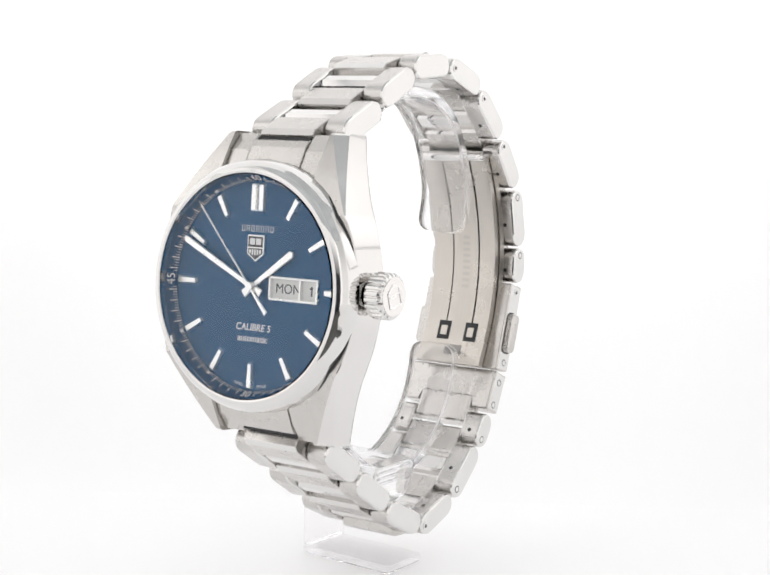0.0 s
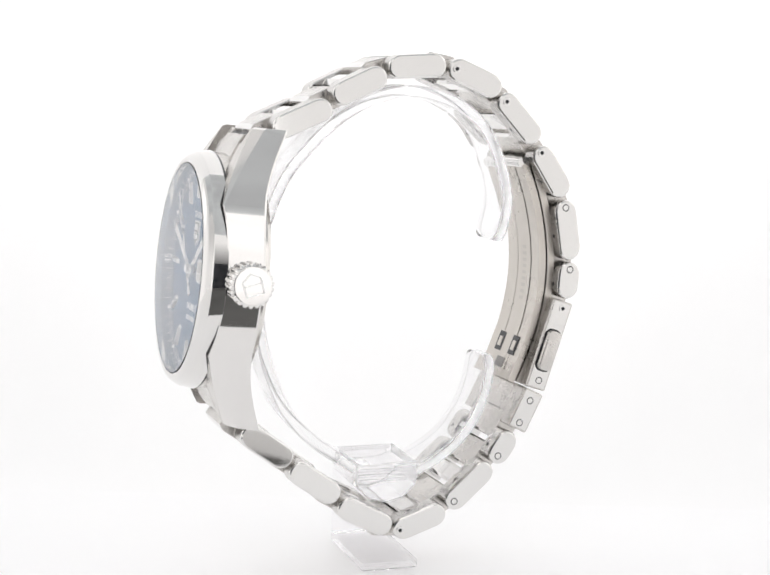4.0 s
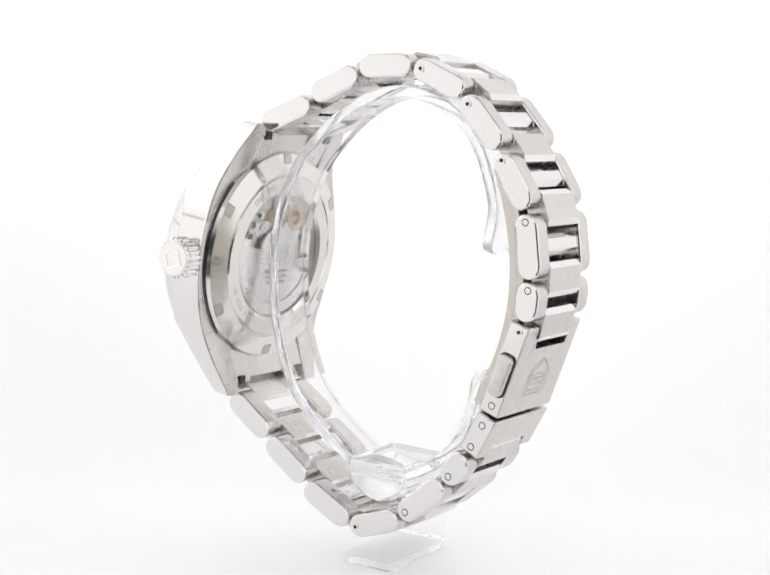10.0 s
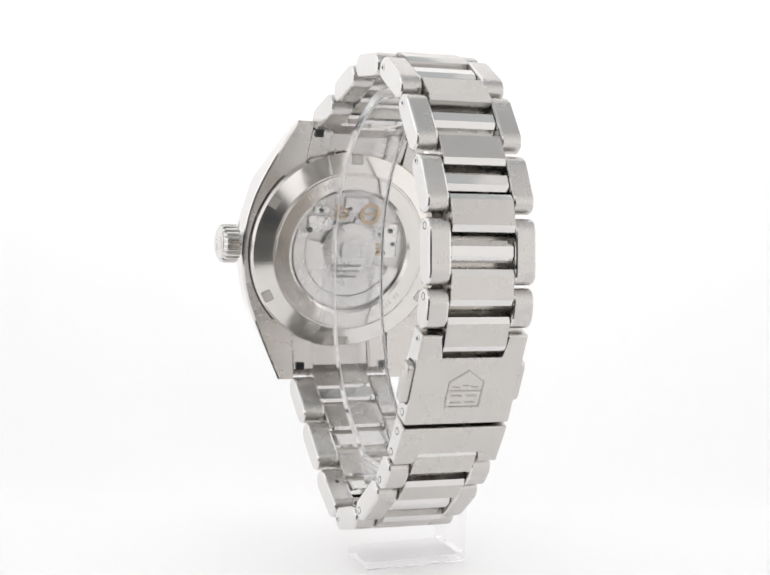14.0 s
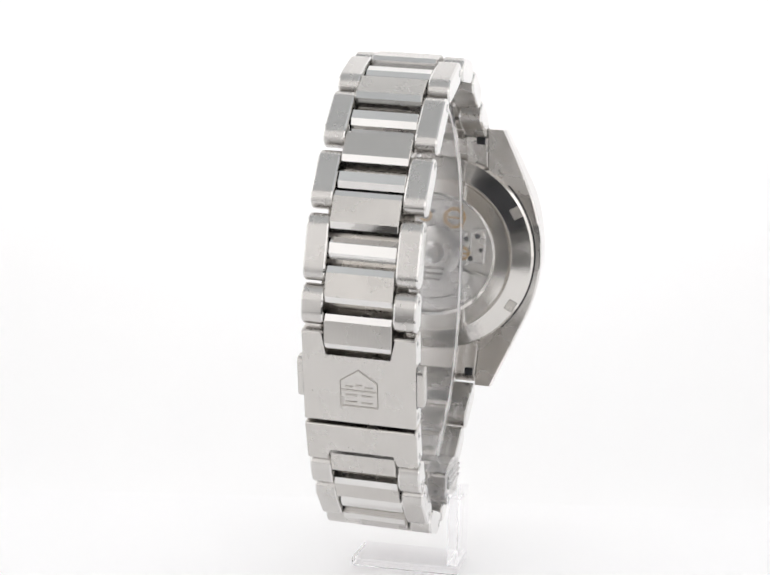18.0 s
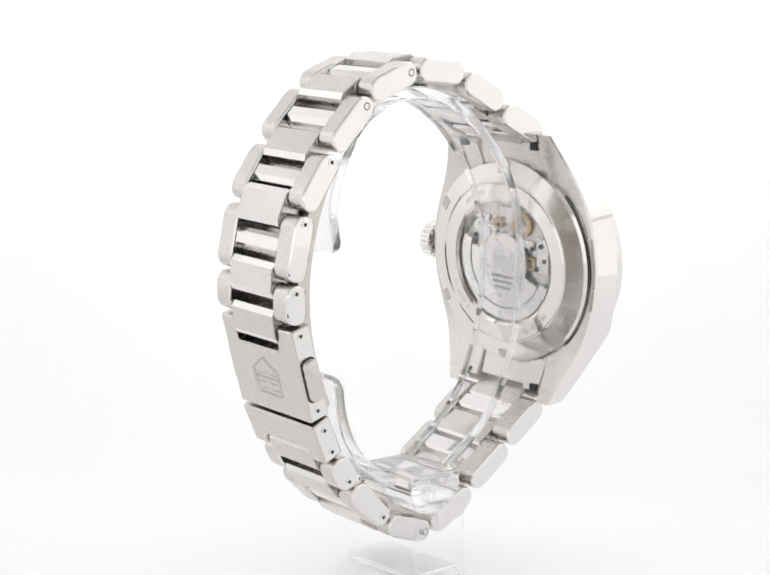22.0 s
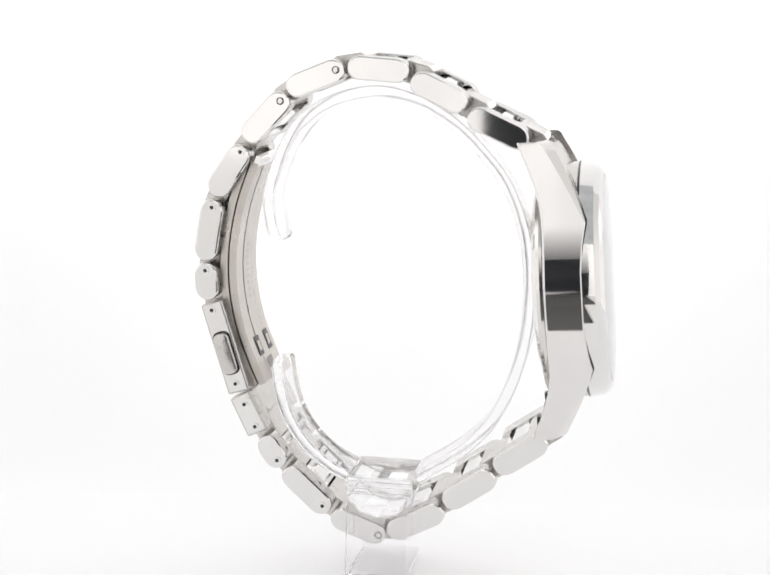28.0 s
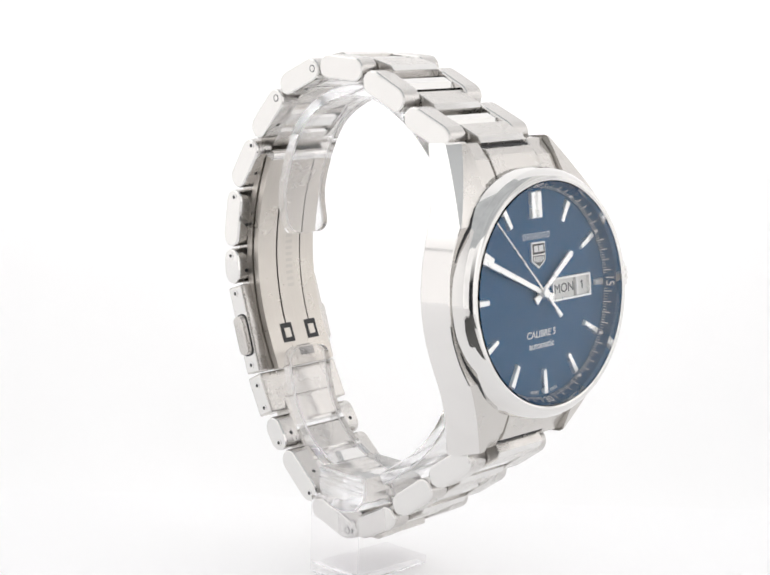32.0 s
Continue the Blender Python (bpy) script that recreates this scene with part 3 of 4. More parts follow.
def case_back():
    back = smooth_angle(part("case_back", lathe([(11.9, -7.2), (19.6, -7.2), (19.7, -8.2), (19.3, -8.8), (15.75, -9.75), (15.55, -9.55), (15.3, -9.55), (15.1, -9.85), (12.5, -10.0), (11.9, -9.6)], 128), BACKSTEEL, watch, "polished steel case back with notches", CW), 25)
    # flat notch plates; the darker rim paints the shaded edge of a pocket
    for i in range(6):
        lie = CW @ Matrix.Rotation(radians(60 * i), 4, "Z") @ Matrix.Translation((0, 18.35, -9.055)) @ Matrix.Rotation(radians(15), 4, "X")
        notch = part("notch", plate(rounded(2.3, 1.9, 0.25), -0.03, 0.03), ETCHED, back, "", lie)
        part("notch_floor", plate(rounded(1.8, 1.5, 0.2), -0.05, 0.0), WORN, notch, "", lie)
    # flat black ring paints the shaded groove round the case back
    part("seam", lathe([(19.72, -7.66), (20.02, -7.66), (20.02, -7.5), (19.72, -7.5)], 128), BLACK, back, "black ring painted as groove shade round the case back", CW)
    w = part("case_back_window", disc(11.9, -9.55, -9.25, 96), CASEBACK_GLASS, back, "clear window over the movement", CW)
    w.visible_shadow = False
    mv = part("movement", disc(11.9, -7.9, -7.6, 64), PLATE, watch, "steel automatic movement with gilt wheels", CW)
    # rotor: a half disc whose straight edge lies aslant, with a heavier rim
    def sector(r0, r1, a0, a1, step=6):
        n = int((a1 - a0) / step) + 1
        out = [(r1 * math.cos(radians(a0 + (a1 - a0) * i / n)), r1 * math.sin(radians(a0 + (a1 - a0) * i / n))) for i in range(n + 1)]
        return out + [(r0 * math.cos(radians(a1 - (a1 - a0) * i / n)), r0 * math.sin(radians(a1 - (a1 - a0) * i / n))) for i in range(n + 1)]
    part("rotor_weight", plate(sector(9.2, 11.4, 200, 380), -9.12, -8.6, 0.08), MOVEMENT, mv, "brushed rotor rim", CW)
    part("rotor", plate(sector(2.0, 9.0, 206, 374), -9.0, -8.75, 0.05), MOVEMENT, mv, "", CW)
    smooth_angle(part("rotor_hub", lathe([(0.02, -9.2), (0.9, -9.2), (1.0, -9.1), (1.6, -9.1), (2.4, -8.95), (2.4, -8.6)], 40), POLISHED, mv, "", CW), 30)
    smooth_angle(part("rotor_boss", lathe([(2.4, -9.06), (5.3, -9.06), (5.45, -8.98), (5.45, -8.7), (2.4, -8.7)], 64), MOVEMENT, mv, "bright round centre of the rotor", CW), 30)
    bm = bmesh.new()
    for row, (x0, x1) in enumerate(((-2.6, 3.2), (-2.2, 2.6), (-1.8, 2.2))):
        box((x0, -3.2 - 1.1 * row, -9.1), (x1, -2.75 - 1.1 * row, -9.0), bm=bm)
    part("engraving", bm, ETCHED, mv, "faint engraved bars on the rotor", CW)
    # bridges, wheels and screws of the half that the rotor leaves open
    for lo, hi in (((2.2, 3.6), (8.6, 6.6)), ((-3.4, 7.4), (1.6, 10.6)), ((-10.3, -1.6), (-7.2, 5.4)), ((4.2, 7.0), (7.6, 8.6)), ((-6.6, 2.6), (-2.6, 4.6))):
        part("bridge", box((*lo, -8.4), (*hi, -7.95), 0.3, 2), MOVEMENT, mv, "", CW)
    for x, y, r in ((-3.9, 7.3, 2.2), (-5.9, 0.2, 1.3), (1.8, 7.4, 1.3)):
        wheel = part("gear_wheel", lathe([(r * 0.66, -8.55), (r, -8.55), (r, -8.2), (r * 0.66, -8.2)], 40), GOLD, mv, "gilt gear wheel", CW @ Matrix.Translation((x, y, 0)))
        part("gear_spoke", box((-r * 0.8, -0.16, -8.5), (r * 0.8, 0.16, -8.3)), GOLD, wheel, "", CW @ Matrix.Translation((x, y, 0)))
    for x, y, r, dark in ((7.9, 6.0, 0.75, 0), (3.0, 4.4, 0.5, 0), (-7.4, -0.6, 0.5, 1), (-6.4, 3.2, 0.45, 1), (-8.6, 3.9, 0.5, 1), (-2.2, 9.2, 0.5, 0), (0.4, 8.3, 0.4, 1), (6.1, 7.8, 0.45, 1), (8.2, 3.9, 0.55, 1), (-9.4, 1.2, 0.4, 1), (4.6, 5.2, 0.9, 0), (-1.4, 5.6, 0.7, 0)):
        part("screw", disc(r, -8.62, -8.3, 18, 0.05), BLACK if dark else POLISHED, mv, "", CW @ Matrix.Translation((x, y, 0)))
    # ring of engraved marks that cannot be read
    bm = bmesh.new()
    for i in range(120):
        deg = i * 3
        if not any(abs(deg - c) < 15 for c in (330, 143, 234)):
            continue
        m = Matrix.Rotation(radians(deg), 4, "Z")
        if (i * 7) % 5 == 0:
            continue
        box((-0.22, 13.3, -9.955), (0.22, 14.3, -9.85), bm=bm, m=m)
    part("engraving", bm, SATIN, back, "", CW)


case_back()

# ---- the bracelet: links along a loop in the second and third axis ----
LINKS = [
    # kind, start (Y, Z), end (Y, Z)
    ("link", (24.3, -13.0), (14.2, -8.6)), ("link", (13.8, -7.35), (4.4, -2.95)), ("link", (3.95, -1.95), (-6.6, -1.35)),
    ("link", (-7.25, -1.4), (-17.1, -5.55)), ("link", (-17.15, -6.4), (-24.45, -14.4)), ("link", (-24.55, -15.55), (-30.1, -24.1)),
    ("link", (-30.0, -25.0), (-31.65, -35.75)), ("short", (-31.5, -36.2), (-31.0, -42.85)),
    ("clasp", (-30.5, -43.3), (-25.3, -59.2)), ("end", (-25.05, -59.6), (-21.65, -66.4)),
    ("short", (-20.9, -67.0), (-17.3, -72.35)), ("link", (-16.8, -72.7), (-8.65, -79.95)), ("link", (-8.2, -80.6), (1.6, -83.9)),
    ("link", (2.2, -83.1), (11.9, -78.1)), ("link", (12.0, -76.95), (20.7, -70.9)), ("link", (20.75, -70.0), (29.4, -63.9)),
]


def half_width(k):
    return interp(k, [0, 3, 8, 12, 15], [9.95, 9.5, 9.5, 9.6, 9.95])


def link_frame(a, b):
    """Matrix whose first axis is lateral, second runs along the link, third points outwards."""
    a, b = Vector((0, *a)), Vector((0, *b))
    s = (b - a).normalized()
    c = (a + b) / 2
    n = s.cross(Vector((1, 0, 0)))
    return BASE @ Matrix(((1, 0, 0, c.x), (0, s.y, n.y, c.y), (0, s.z, n.z, c.z), (0, 0, 0, 1))), (b - a).length


def side_faces(ob, big=1.5):
    """Second material on the flat outer and inner sides; large planes stay flat."""
    for p in ob.data.polygons:
        if abs(p.normal.x) > 0.99:
            p.material_index = 1
        if p.area > big * MM * MM:
            p.use_smooth = False


def outer_outline(length, inset=0.0, th=4.2):
    """Side view of an outer link: a bar with round ends, drawn in by inset all round."""
    out = []
    for sx, sy, rx, ry, a0 in ((1, 1, 2.4, 2.0, 0), (-1, 1, 2.4, 2.0, 90), (-1, -1, 2.0, 1.9, 180), (1, -1, 2.0, 1.9, 270)):
        for i in range(8):
            a = radians(a0 + 90 * i / 7)
            out.append((sx * (length / 2 - rx) + (rx - inset) * math.cos(a), sy * (th / 2 - ry) + (ry - inset) * math.sin(a)))
    return out


def outer_link_mesh(length, lo, hi):
    """Rings along the first axis: a rounded rim on both flat sides."""
    bm = bmesh.new()
    rings = [[bm.verts.new((x, y, z)) for y, z in outer_outline(length, inset)]
             for x, inset in ((lo, 0.34), (lo + 0.1, 0.12), (lo + 0.34, 0.0), (hi - 0.34, 0.0), (hi - 0.1, 0.12), (hi, 0.34))]
    n = len(rings[0])
    for a, b in zip(rings, rings[1:]):
        for i in range(n):
            bm.faces.new((a[i], a[(i + 1) % n], b[(i + 1) % n], b[i]))
    bm.faces.new(rings[0]), bm.faces.new(rings[-1])
    bm.normal_update()
    for f in bm.faces:
        f.material_index = int(abs(f.normal.x) > 0.3)
    return bm


def pin(parent, m, sgn, hw, s, n, hollow=False):
    # black discs paint the shade round a pin or inside its bore
    mm = m @ Matrix.Translation((sgn * hw, s, n)) @ Matrix.Rotation(radians(90 * sgn), 4, "Y")
    if not hollow:
        ring = part("pin_hole_shade", disc(0.66, -0.3, 0.015, 24), BLACK, parent, "", mm)
        smooth_angle(part("pin", lathe([(0.01, 0.02), (0.25, 0.03), (0.28, 0.05), (0.40, 0.05), (0.50, 0.02), (0.50, -0.2)], 20), POLISHED, ring, "", mm), 30)
        return
    ring = part("pin", lathe([(0.34, -0.25), (0.72, -0.25), (0.72, 0.05), (0.66, 0.08), (0.40, 0.08), (0.34, 0.05)], 20), POLISHED, parent, "", mm)
    part("pin_hole_shade", disc(0.35, -0.3, 0.02, 16), BLACK, ring, "", mm)


PIN_AT = {3: 1.45, 4: 1.5, 5: 1.1, 6: 1.35, 7: 1.35, 10: -1.45, 11: -1.5, 12: -1.2}


def centre_outline(length, top, low, cham, drop):
    h = length / 2
    return [(-h, low + 0.5), (-h + 0.5, low), (h - 0.5, low), (h, low + 0.5), (h, top - drop), (h - cham, top), (-h + cham, top), (-h, top - drop)]


def bracelet():
    frames = [link_frame(a, b) for _, a, b in LINKS]
    for k, (kind, a, b) in enumerate(LINKS):
        m, ln = frames[k]
        hw = half_width(k)
        if kind in ("link", "short"):
            for sgn in (1, -1):
                lo, hi = sorted((sgn * 5.7, sgn * hw))
                bm = outer_link_mesh(ln, lo, hi)
                ob = part("outer_link", bm, [BRUSHED, POLISHED], watch, "brushed steel outer bracelet link", m)
                smooth_angle(ob, 24)
                # black disc painted as the shade of a small hole inside the link
                if 3 <= k <= 13:
                    part("pin_dimple_shade", disc(0.38, -2.12, -1.9, 14), BLACK, ob, "", m @ Matrix.Translation((sgn * 7.6, 0.9, 0)))
                if k in PIN_AT:
                    d = PIN_AT[k]
                    pin(ob, m, sgn, hw, (-ln / 2 + d) if d > 0 else (ln / 2 + d), 0.0, (sgn == -1 and k in (3, 4, 5, 12)) or (sgn == 1 and k in (5, 6, 7, 10, 11)))
            if kind == "link":
                bm = prism(centre_outline(3.6, 1.7, -1.7, 0.95, 0.75), -5.6, 5.6, 0.15, 1)
                part("centre_bar", bm, POLISHED, watch, "narrow polished centre bar", m)
    # wide centre links over the joints
    for k in range(-1, len(LINKS)):
        if k == -1:
            (m, ln), length, shift, hw = frames[0], 6.4, -frames[0][1] / 2 + 0.5, 5.6
            m = m @ Matrix.Translation((0, shift, 0))
        elif k == len(LINKS) - 1:
            (m, ln), length, hw = frames[-1], 6.4, 5.6
            m = m @ Matrix.Translation((0, ln / 2 - 0.5, 0))
        else:
            ka, kb = LINKS[k][0], LINKS[k + 1][0]
            if ka == "clasp":
                continue
            pa, pb = Vector(LINKS[k][2]), Vector(LINKS[k + 1][1])
            c = (pa + pb) / 2
            va = (Vector(LINKS[k][2]) - Vector(LINKS[k][1])).normalized()
            vb = (Vector(LINKS[k + 1][2]) - Vector(LINKS[k + 1][1])).normalized()
            v = (va + vb).normalized()
            length = 6.3
            if "short" in (ka, kb) or "end" in (ka, kb):
                length = 5.9
            if kb == "clasp":
                c = c + v * 0.35
            m, ln = link_frame(tuple(c - v * 3), tuple(c + v * 3))
        bm = prism(centre_outline(length, 1.95, -1.75, 1.0, 0.6), -5.6, 5.6, 0.14, 1)
        bm.normal_update()
        for f in bm.faces:
            f.material_index = int(abs(f.normal.x) < 0.3 and 0.3 < abs(f.normal.z) < 0.95)
        part("centre_link", bm, [SATIN, POLISHED], watch, "wide brushed centre bracelet link", m)
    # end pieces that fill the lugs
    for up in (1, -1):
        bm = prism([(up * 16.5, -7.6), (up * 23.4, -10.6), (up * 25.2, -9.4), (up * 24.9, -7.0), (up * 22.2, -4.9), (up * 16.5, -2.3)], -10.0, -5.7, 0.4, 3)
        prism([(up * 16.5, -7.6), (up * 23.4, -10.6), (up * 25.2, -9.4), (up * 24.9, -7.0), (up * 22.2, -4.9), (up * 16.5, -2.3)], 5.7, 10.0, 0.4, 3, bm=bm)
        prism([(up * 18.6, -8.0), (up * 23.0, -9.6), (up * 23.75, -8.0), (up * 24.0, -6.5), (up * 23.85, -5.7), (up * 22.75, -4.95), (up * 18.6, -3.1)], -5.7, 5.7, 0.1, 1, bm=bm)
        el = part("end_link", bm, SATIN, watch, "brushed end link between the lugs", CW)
        # black block painted in as the shade of the hinge gap
        part("hinge_gap_shade", box((-5.6, min(up * 23.7, up * 24.3), -8.4), (5.6, max(up * 23.7, up * 24.3), -6.4)), BLACK, el, "black block painted as hinge gap shade", CW)
        for sgn in (1, -1):
            # solid black block paints the shade inside the spring bar hole
            part("spring_bar_shade", box((sgn * 8.6 - 0.8, min(up * 22.2, up * 23.6), -10.75), (sgn * 8.6 + 0.8, max(up * 22.2, up * 23.6), -9.6)), BLACK, el, "black block painted as spring bar hole shade", CW)
    # folding clasp
    m, ln = frames[8]
    h = ln / 2
    W = 9.5
    bm = plate([(-W, -h), (-5.75, -h), (-5.75, -h + 4.3), (5.75, -h + 4.3), (5.75, -h), (W, -h), (W, h), (-W, h)], -1.9, 2.1)
    bmesh.ops.bevel(bm, geom=list(bm.edges), offset=0.35, segments=3, profile=0.5, affect="EDGES")
    for v in bm.verts:
        v.co.z -= 0.006 * v.co.y ** 2 - 0.15
    clasp = part("clasp", bm, [SATIN, POLISHED], watch, "brushed steel folding clasp cover", m)
    smooth_angle(clasp, 30)
    side_faces(clasp)
    for sgn in (1, -1):
        pin(clasp, m, sgn, W, -h + 1.35, 0.1, True)
        pin(clasp, m, sgn, W, h - 1.65, 0.0, sgn == 1)
        # black plate painted as the shaded gap round the button
        part("button_gap_shade", plate(rounded(8.0, 3.25, 1.2, 4), -0.3, 0.02), BLACK, clasp, "", m @ Matrix.Translation((sgn * W, 1.0, -0.1)) @ Matrix.Rotation(radians(90 * sgn), 4, "Y") @ Matrix.Rotation(radians(90), 4, "Z"))
        bm = plate(rounded(7.4, 2.7, 1.0, 4), -0.3, 1.15, 0.3)
        pb = part("push_button", bm, SATIN, clasp, "brushed steel push button", m @ Matrix.Translation((sgn * W, 1.0, -0.1)) @ Matrix.Rotation(radians(90 * sgn), 4, "Y") @ Matrix.Rotation(radians(90), 4, "Z"))
        smooth_angle(pb, 40)
    # engraved house-shaped emblem, plain strokes
    bm = bmesh.new()
    pts = [(-3.1, 4.9), (-3.1, 0.2), (0, -2.0), (3.1, 0.2), (3.1, 4.9)]
    segs = [(pts[i], pts[(i + 1) % 5]) for i in range(5)] + [((-3.1, 1.9), (3.1, 1.9))]
    segs += [((-2.3, 1.2), (-1.0, 1.2)), ((-0.6, 0.9), (0.6, 0.9)), ((1.0, 1.2), (2.3, 1.2)), ((-2.3, 4.1), (-0.3, 4.1)), ((0.4, 4.1), (2.3, 4.1)), ((-2.3, 2.8), (-0.3, 2.8)), ((0.4, 2.8), (2.3, 2.8))]
    for p, q in segs:
        p, q = Vector(p), Vector(q)
        v = q - p
        zz = 2.25 - 0.006 * ((p.y + q.y) / 2) ** 2
        box((0, -0.055, -0.05), (v.length, 0.055, 0.012), bm=bm, m=Matrix.Translation((p.x, p.y, zz)) @ Matrix.Rotation(math.atan2(v.y, v.x), 4, "Z"))
    part("clasp_emblem", bm, WORN, clasp, "engraved house-shaped outline", m)
    m, ln = frames[9]
    h = ln / 2
    bm = plate([(-W, -h), (W, -h), (W, h), (5.75, h), (5.75, h - 2.6), (-5.75, h - 2.6), (-5.75, h), (-W, h)], -1.9, 2.05)
    bmesh.ops.bevel(bm, geom=list(bm.edges), offset=0.35, segments=3, profile=0.5, affect="EDGES")
    ce = part("clasp_end", bm, [SATIN, POLISHED], watch, "brushed steel end piece of the clasp", m)
    smooth_angle(ce, 30)
    side_faces(ce)
    for sgn in (1, -1):
        pin(ce, m, sgn, W, -h + 1.9, 0.0, sgn == 1)
        pin(ce, m, sgn, W, h - 1.3, 0.0, sgn == 1)
    # folding blades inside the clasp
    path = [(-22.6, -18.8), (-25.0, -26.0), (-26.3, -33.5), (-26.3, -40.5), (-25.0, -47.5), (-22.8, -53.5), (-20.9, -57.8)]
    path = catmull(path, 8)
    def strip(x0, x1, t0, t1, off, thick):
        bm = bmesh.new()
        prev = None
        steps = max(2, int(48 * (t1 - t0)))
        for i in range(steps + 1):
            t = (t0 + (t1 - t0) * i / steps) * (len(path) - 1)
            k = min(int(t), len(path) - 2)
            p = path[k].lerp(path[k + 1], t - k)
            q0, q1 = path[max(k - 1, 0)], path[min(k + 2, len(path) - 1)]
            d = (q1 - q0).normalized()
            nn = Vector((d.y, -d.x))
            if nn.dot(Vector((0, -42)) - p) < 0:
                nn = -nn
            ring = []
            for x, o in ((x0, off), (x1, off), (x1, off - thick), (x0, off - thick)):
                q = p + nn * o
                ring.append(bm.verts.new((x, q.x, q.y)))
            if prev:
                for j in range(4):
                    bm.faces.new((prev[j], prev[(j + 1) % 4], ring[(j + 1) % 4], ring[j]))
            else:
                bm.faces.new(ring)
            prev = ring
        bm.faces.new(prev)
        return bm

    sx = -0.5
    for x0, x1, t0, t1, off, name, label in (
            (-6.9, sx - 3.05, 0.0, 1.0, 0.0, "clasp_blade", "curved steel folding blade"), (sx + 3.05, 6.9, 0.0, 1.0, 0.0, "clasp_blade", "curved steel folding blade"),
            (sx - 2.75, sx + 2.75, 0.0, 1.0, 0.06, "clasp_tongue", "curved steel tongue between the blades"), (sx - 3.06, sx - 2.74, 0.80, 1.0, 0.0, "clasp_filler", ""), (sx + 2.74, sx + 3.06, 0.80, 1.0, 0.0, "clasp_filler", ""),
            (-7.2, 7.2, 0.02, 0.985, -1.5, "clasp_liner", "inner steel plate of the folding clasp")):
        smooth_angle(part(name, strip(x0, x1, t0, t1, off, 1.3), BLADE, watch, label, BASE), 30)
    # black squares laid on the blades, painted as the shade of cut slots
    for x in (sx - 3.0, sx + 3.0):
        bm = strip(x - 1.35, x + 1.35, 0.74, 0.84, 0.12, 0.2)
        hook = part("clasp_slot_shade", bm, BLACK, watch, "small black square painted as a shaded slot, with a steel catch", BASE)
        part("clasp_catch", strip(x - 0.7, x + 0.7, 0.765, 0.815, 0.2, 0.3), BLADE, hook, "", BASE)
    # raised dark strip painted as the shaded opening of the base plate
    part("clasp_window_shade", strip(-2.2, 1.2, 0.87, 0.94, 0.12, 0.06), RECESS_SHADE, watch, "dark strip painted as the shaded slot in the clasp base plate", BASE)
    bm = bmesh.new()
    bmesh.ops.create_cone(bm, cap_ends=True, segments=20, radius1=1.0, radius2=1.0, depth=13.6, matrix=Matrix.Translation((0, -22.9, -18.3)) @ Matrix.Rotation(radians(90), 4, "Y"))
    smooth_angle(part("hinge_pin", bm, POLISHED, watch, "round steel hinge pin of the clasp", BASE), 40)
    # plain bars for lettering on the tongue
    for i in range(9):
        t = 0.34 + 0.028 * i
        part("engraved_bar", strip(sx - 0.9, sx + 0.7, t, t + 0.014, 0.068, 0.1), WORN, watch, "faint engraved bar on the clasp", BASE)


bracelet()

# ---- the clear stand: its own space is like the watch's, but upright ----
stand = tagged(new("watch_stand"), "clear acrylic watch stand with open ring and foot", "stand")


def frosty(ob, share=0.45):
    """Sawn narrow edges and bevels are frosted; the two large faces stay clear."""
    big = max(p.area for p in ob.data.polygons)
    for p in ob.data.polygons:
        if p.area < share * big:
            p.material_index = 1
    return ob


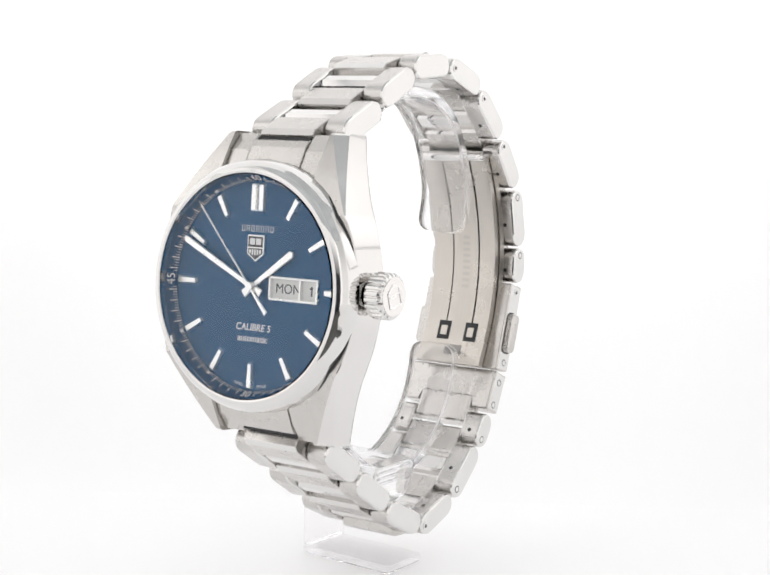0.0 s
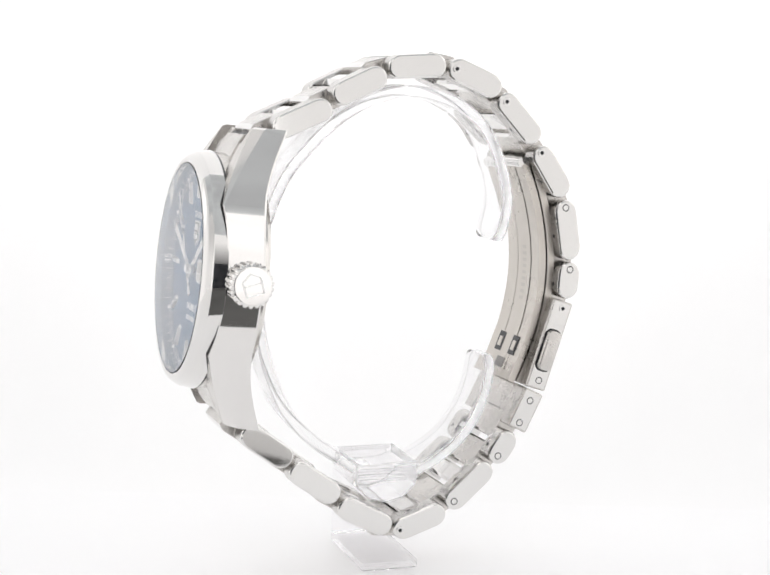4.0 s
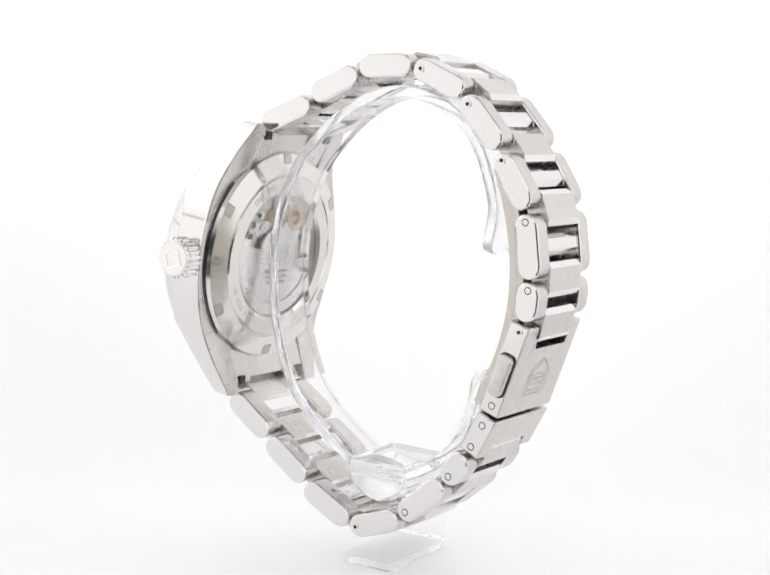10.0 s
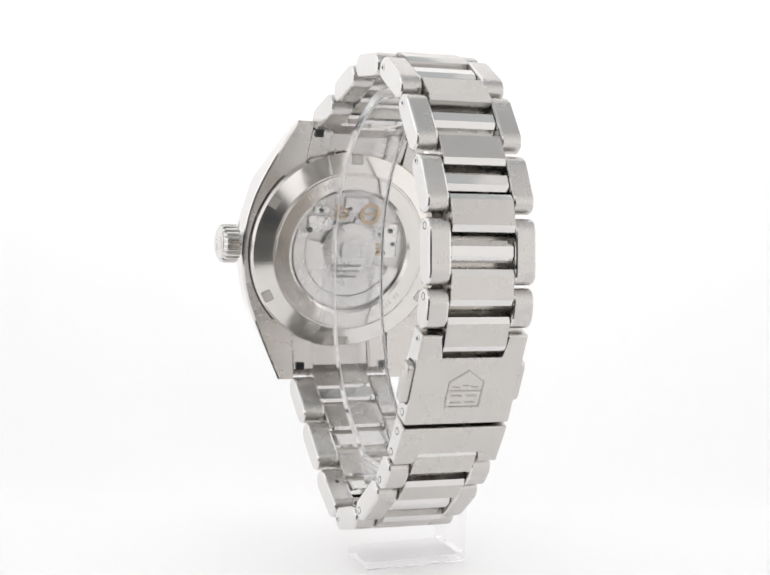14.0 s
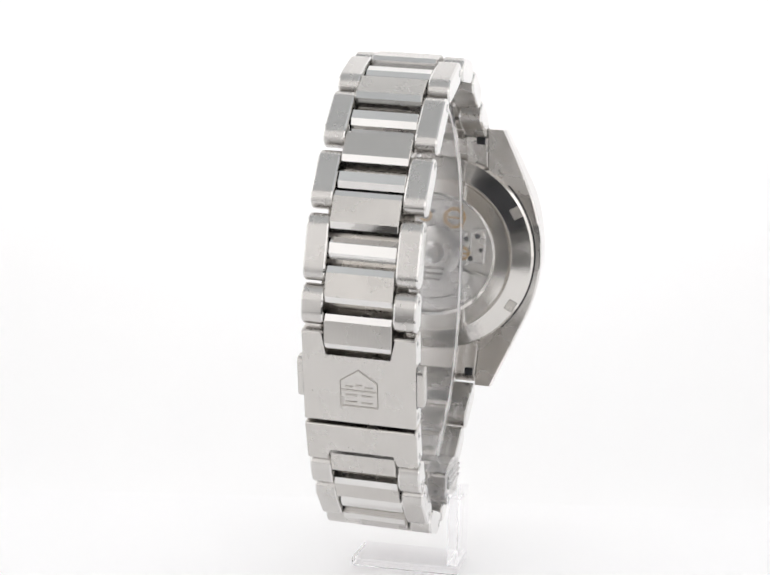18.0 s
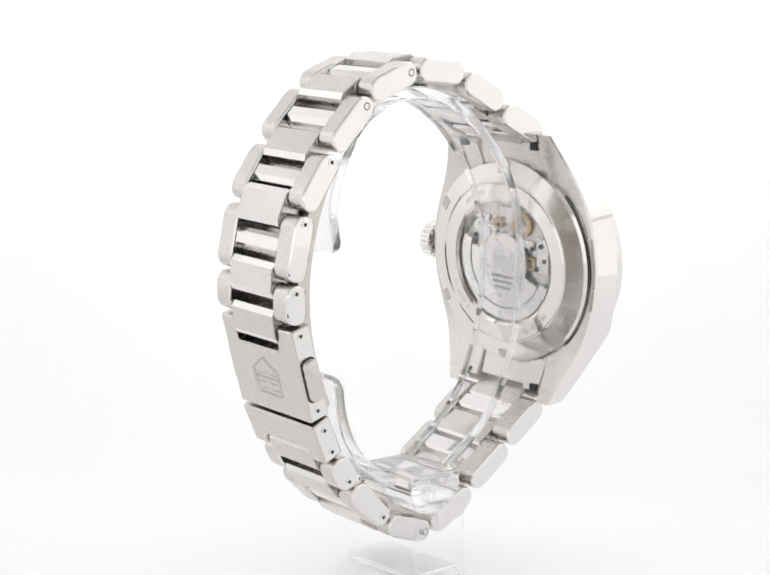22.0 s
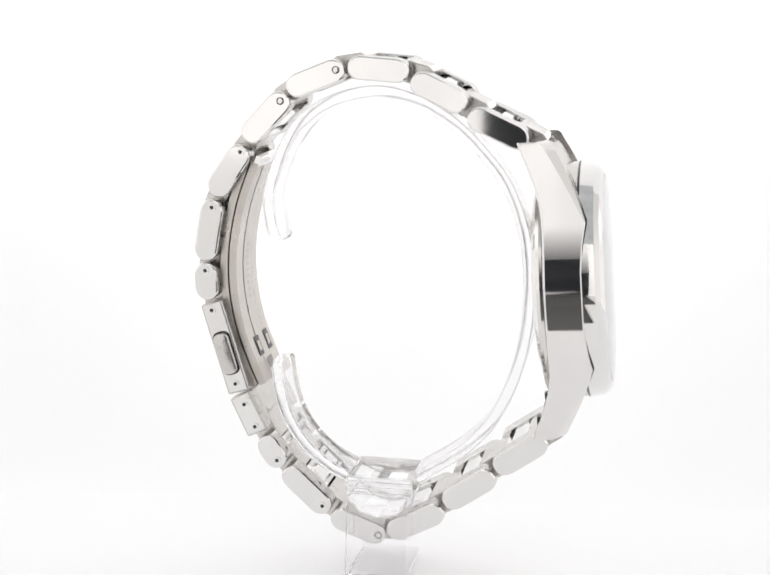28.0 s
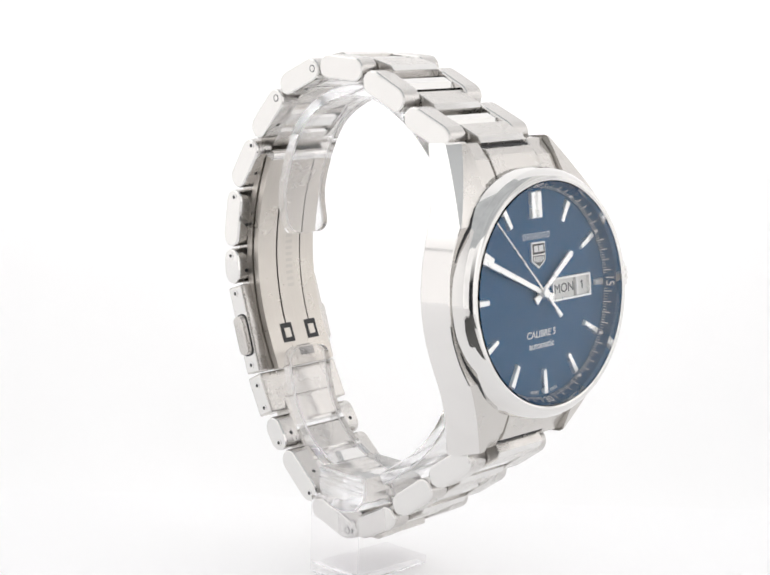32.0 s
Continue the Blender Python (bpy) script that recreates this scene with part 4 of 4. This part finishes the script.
def display_stand():
    long_arm = [(-20.7, -33.1), (-21.8, -28.5), (-22.1, -25.0), (-21.3, -21.0), (-19.4, -15.7), (-16.6, -11.1), (-12.4, -7.7), (-7.7, -5.7), (-2.0, -4.8), (4.3, -6.0), (9.4, -8.5), (13.6, -11.5), (17.7, -15.6), (20.8, -19.3),
                (22.9, -23.2), (24.4, -27.1), (25.5, -31.1), (26.2, -37.0), (26.2, -42.5), (25.9, -46.9), (25.1, -51.4), (23.4, -57.0), (20.4, -63.2), (15.1, -69.0), (7.3, -74.4)]
    short_arm = [(-20.1, -54.2), (-19.4, -59.4), (-17.6, -64.8), (-14.2, -69.8), (-10.0, -73.2), (-5.7, -75.4)]
    for name, path in (("ring", long_arm), ("ring_end", short_arm)):
        pts = catmull(path, 5)
        tip = [pts[0].lerp(pts[3], f) for f in (0, 0.03, 0.08, 0.16, 0.28, 0.45, 0.7)]
        pts = tip + pts[3:]
        bm = bmesh.new()
        prev = None
        total = len(pts)
        for i, p in enumerate(pts):
            d = (pts[min(i + 1, total - 1)] - pts[max(i - 1, 0)]).normalized()
            nn = Vector((d.y, -d.x))
            if nn.dot(Vector((0, -42)) - p) < 0:
                nn = -nn
            run = sum((pts[q + 1] - pts[q]).length for q in range(i))
            half = 5.1 - 2.6 + math.sqrt(max(0.0, 2.6 ** 2 - max(0.0, 2.6 - run) ** 2))
            loop = []
            th = 2.1
            for x, o in ((-half + .25, 0), (half - .25, 0), (half, .25), (half, th - .25), (half - .25, th), (-half + .25, th), (-half, th - .25), (-half, .25)):
                q = p + nn * o
                loop.append(bm.verts.new((x - 0.45, q.x, q.y)))
            if prev:
                for j in range(8):
                    bm.faces.new((prev[j], prev[(j + 1) % 8], loop[(j + 1) % 8], loop[j]))
            else:
                bm.faces.new(loop)
            prev = loop
        bm.faces.new(prev)
        ob = smooth_angle(part(name, bm, [ACRYLIC, FROSTED, EDGE], stand, "clear acrylic open ring", STAND_BASE), 35)
        for p in ob.data.polygons:
            side = (p.index - 1) % 8 if p.index else 2
            p.material_index = 1 if side % 2 else 2 if side in (2, 6) else 0
    # saddle block over the lowest links
    prof = [(-5.1, -75.6), (-5.1, -72.9), (6.5, -72.9), (6.7, -75.6), (6.3, -77.2), (4.0, -79.4), (0.6, -80.2), (-2.6, -79.4), (-4.9, -77.2)]
    frosty(part("saddle", prism(prof, -5.8, 8.6, 0.3, 2), [ACRYLIC, FROSTED], stand, "clear acrylic saddle block", STAND_BASE), 0.08)
    for k in range(3):
        z = -73.6 - 0.95 * k
        for x0, x1 in ((-6.15, -5.8), (8.6, 8.95)):
            part("saddle_ridge", box((x0, -4.9 + 0.1 * k, z - 0.55), (x1, 6.4 - 0.1 * k, z), 0.12, 1), [ACRYLIC], stand, "", STAND_BASE)
    part("post", box((8.97, -4.6, -90.2), (10.9, 5.9, -77.6), 0.22), FOOT, stand, "clear acrylic upright plate", STAND_BASE)
    part("base", box((-8.6, -4.6, -91.85), (10.9, 5.9, -90.25), 0.25), FOOT, stand, "clear acrylic foot plate", STAND_BASE)


display_stand()


def motions():
    """The stand turns clockwise at an even rate, the watch with it."""
    rows_watch, rows_stand = [], []
    for i in range(65):
        t = i * 0.5
        turn = pose(0, 0, LIFT * MM, 0, 0, -OMEGA * (t - 16.0))
        rows_watch.append((t, turn @ pose(0, 0, 0, 0, 1.92, 5.07)))
        rows_stand.append((t, turn @ pose(0, 0, 0, 0, 0, 5.07)))
    walk(watch, rows_watch)
    walk(stand, rows_stand)


motions()
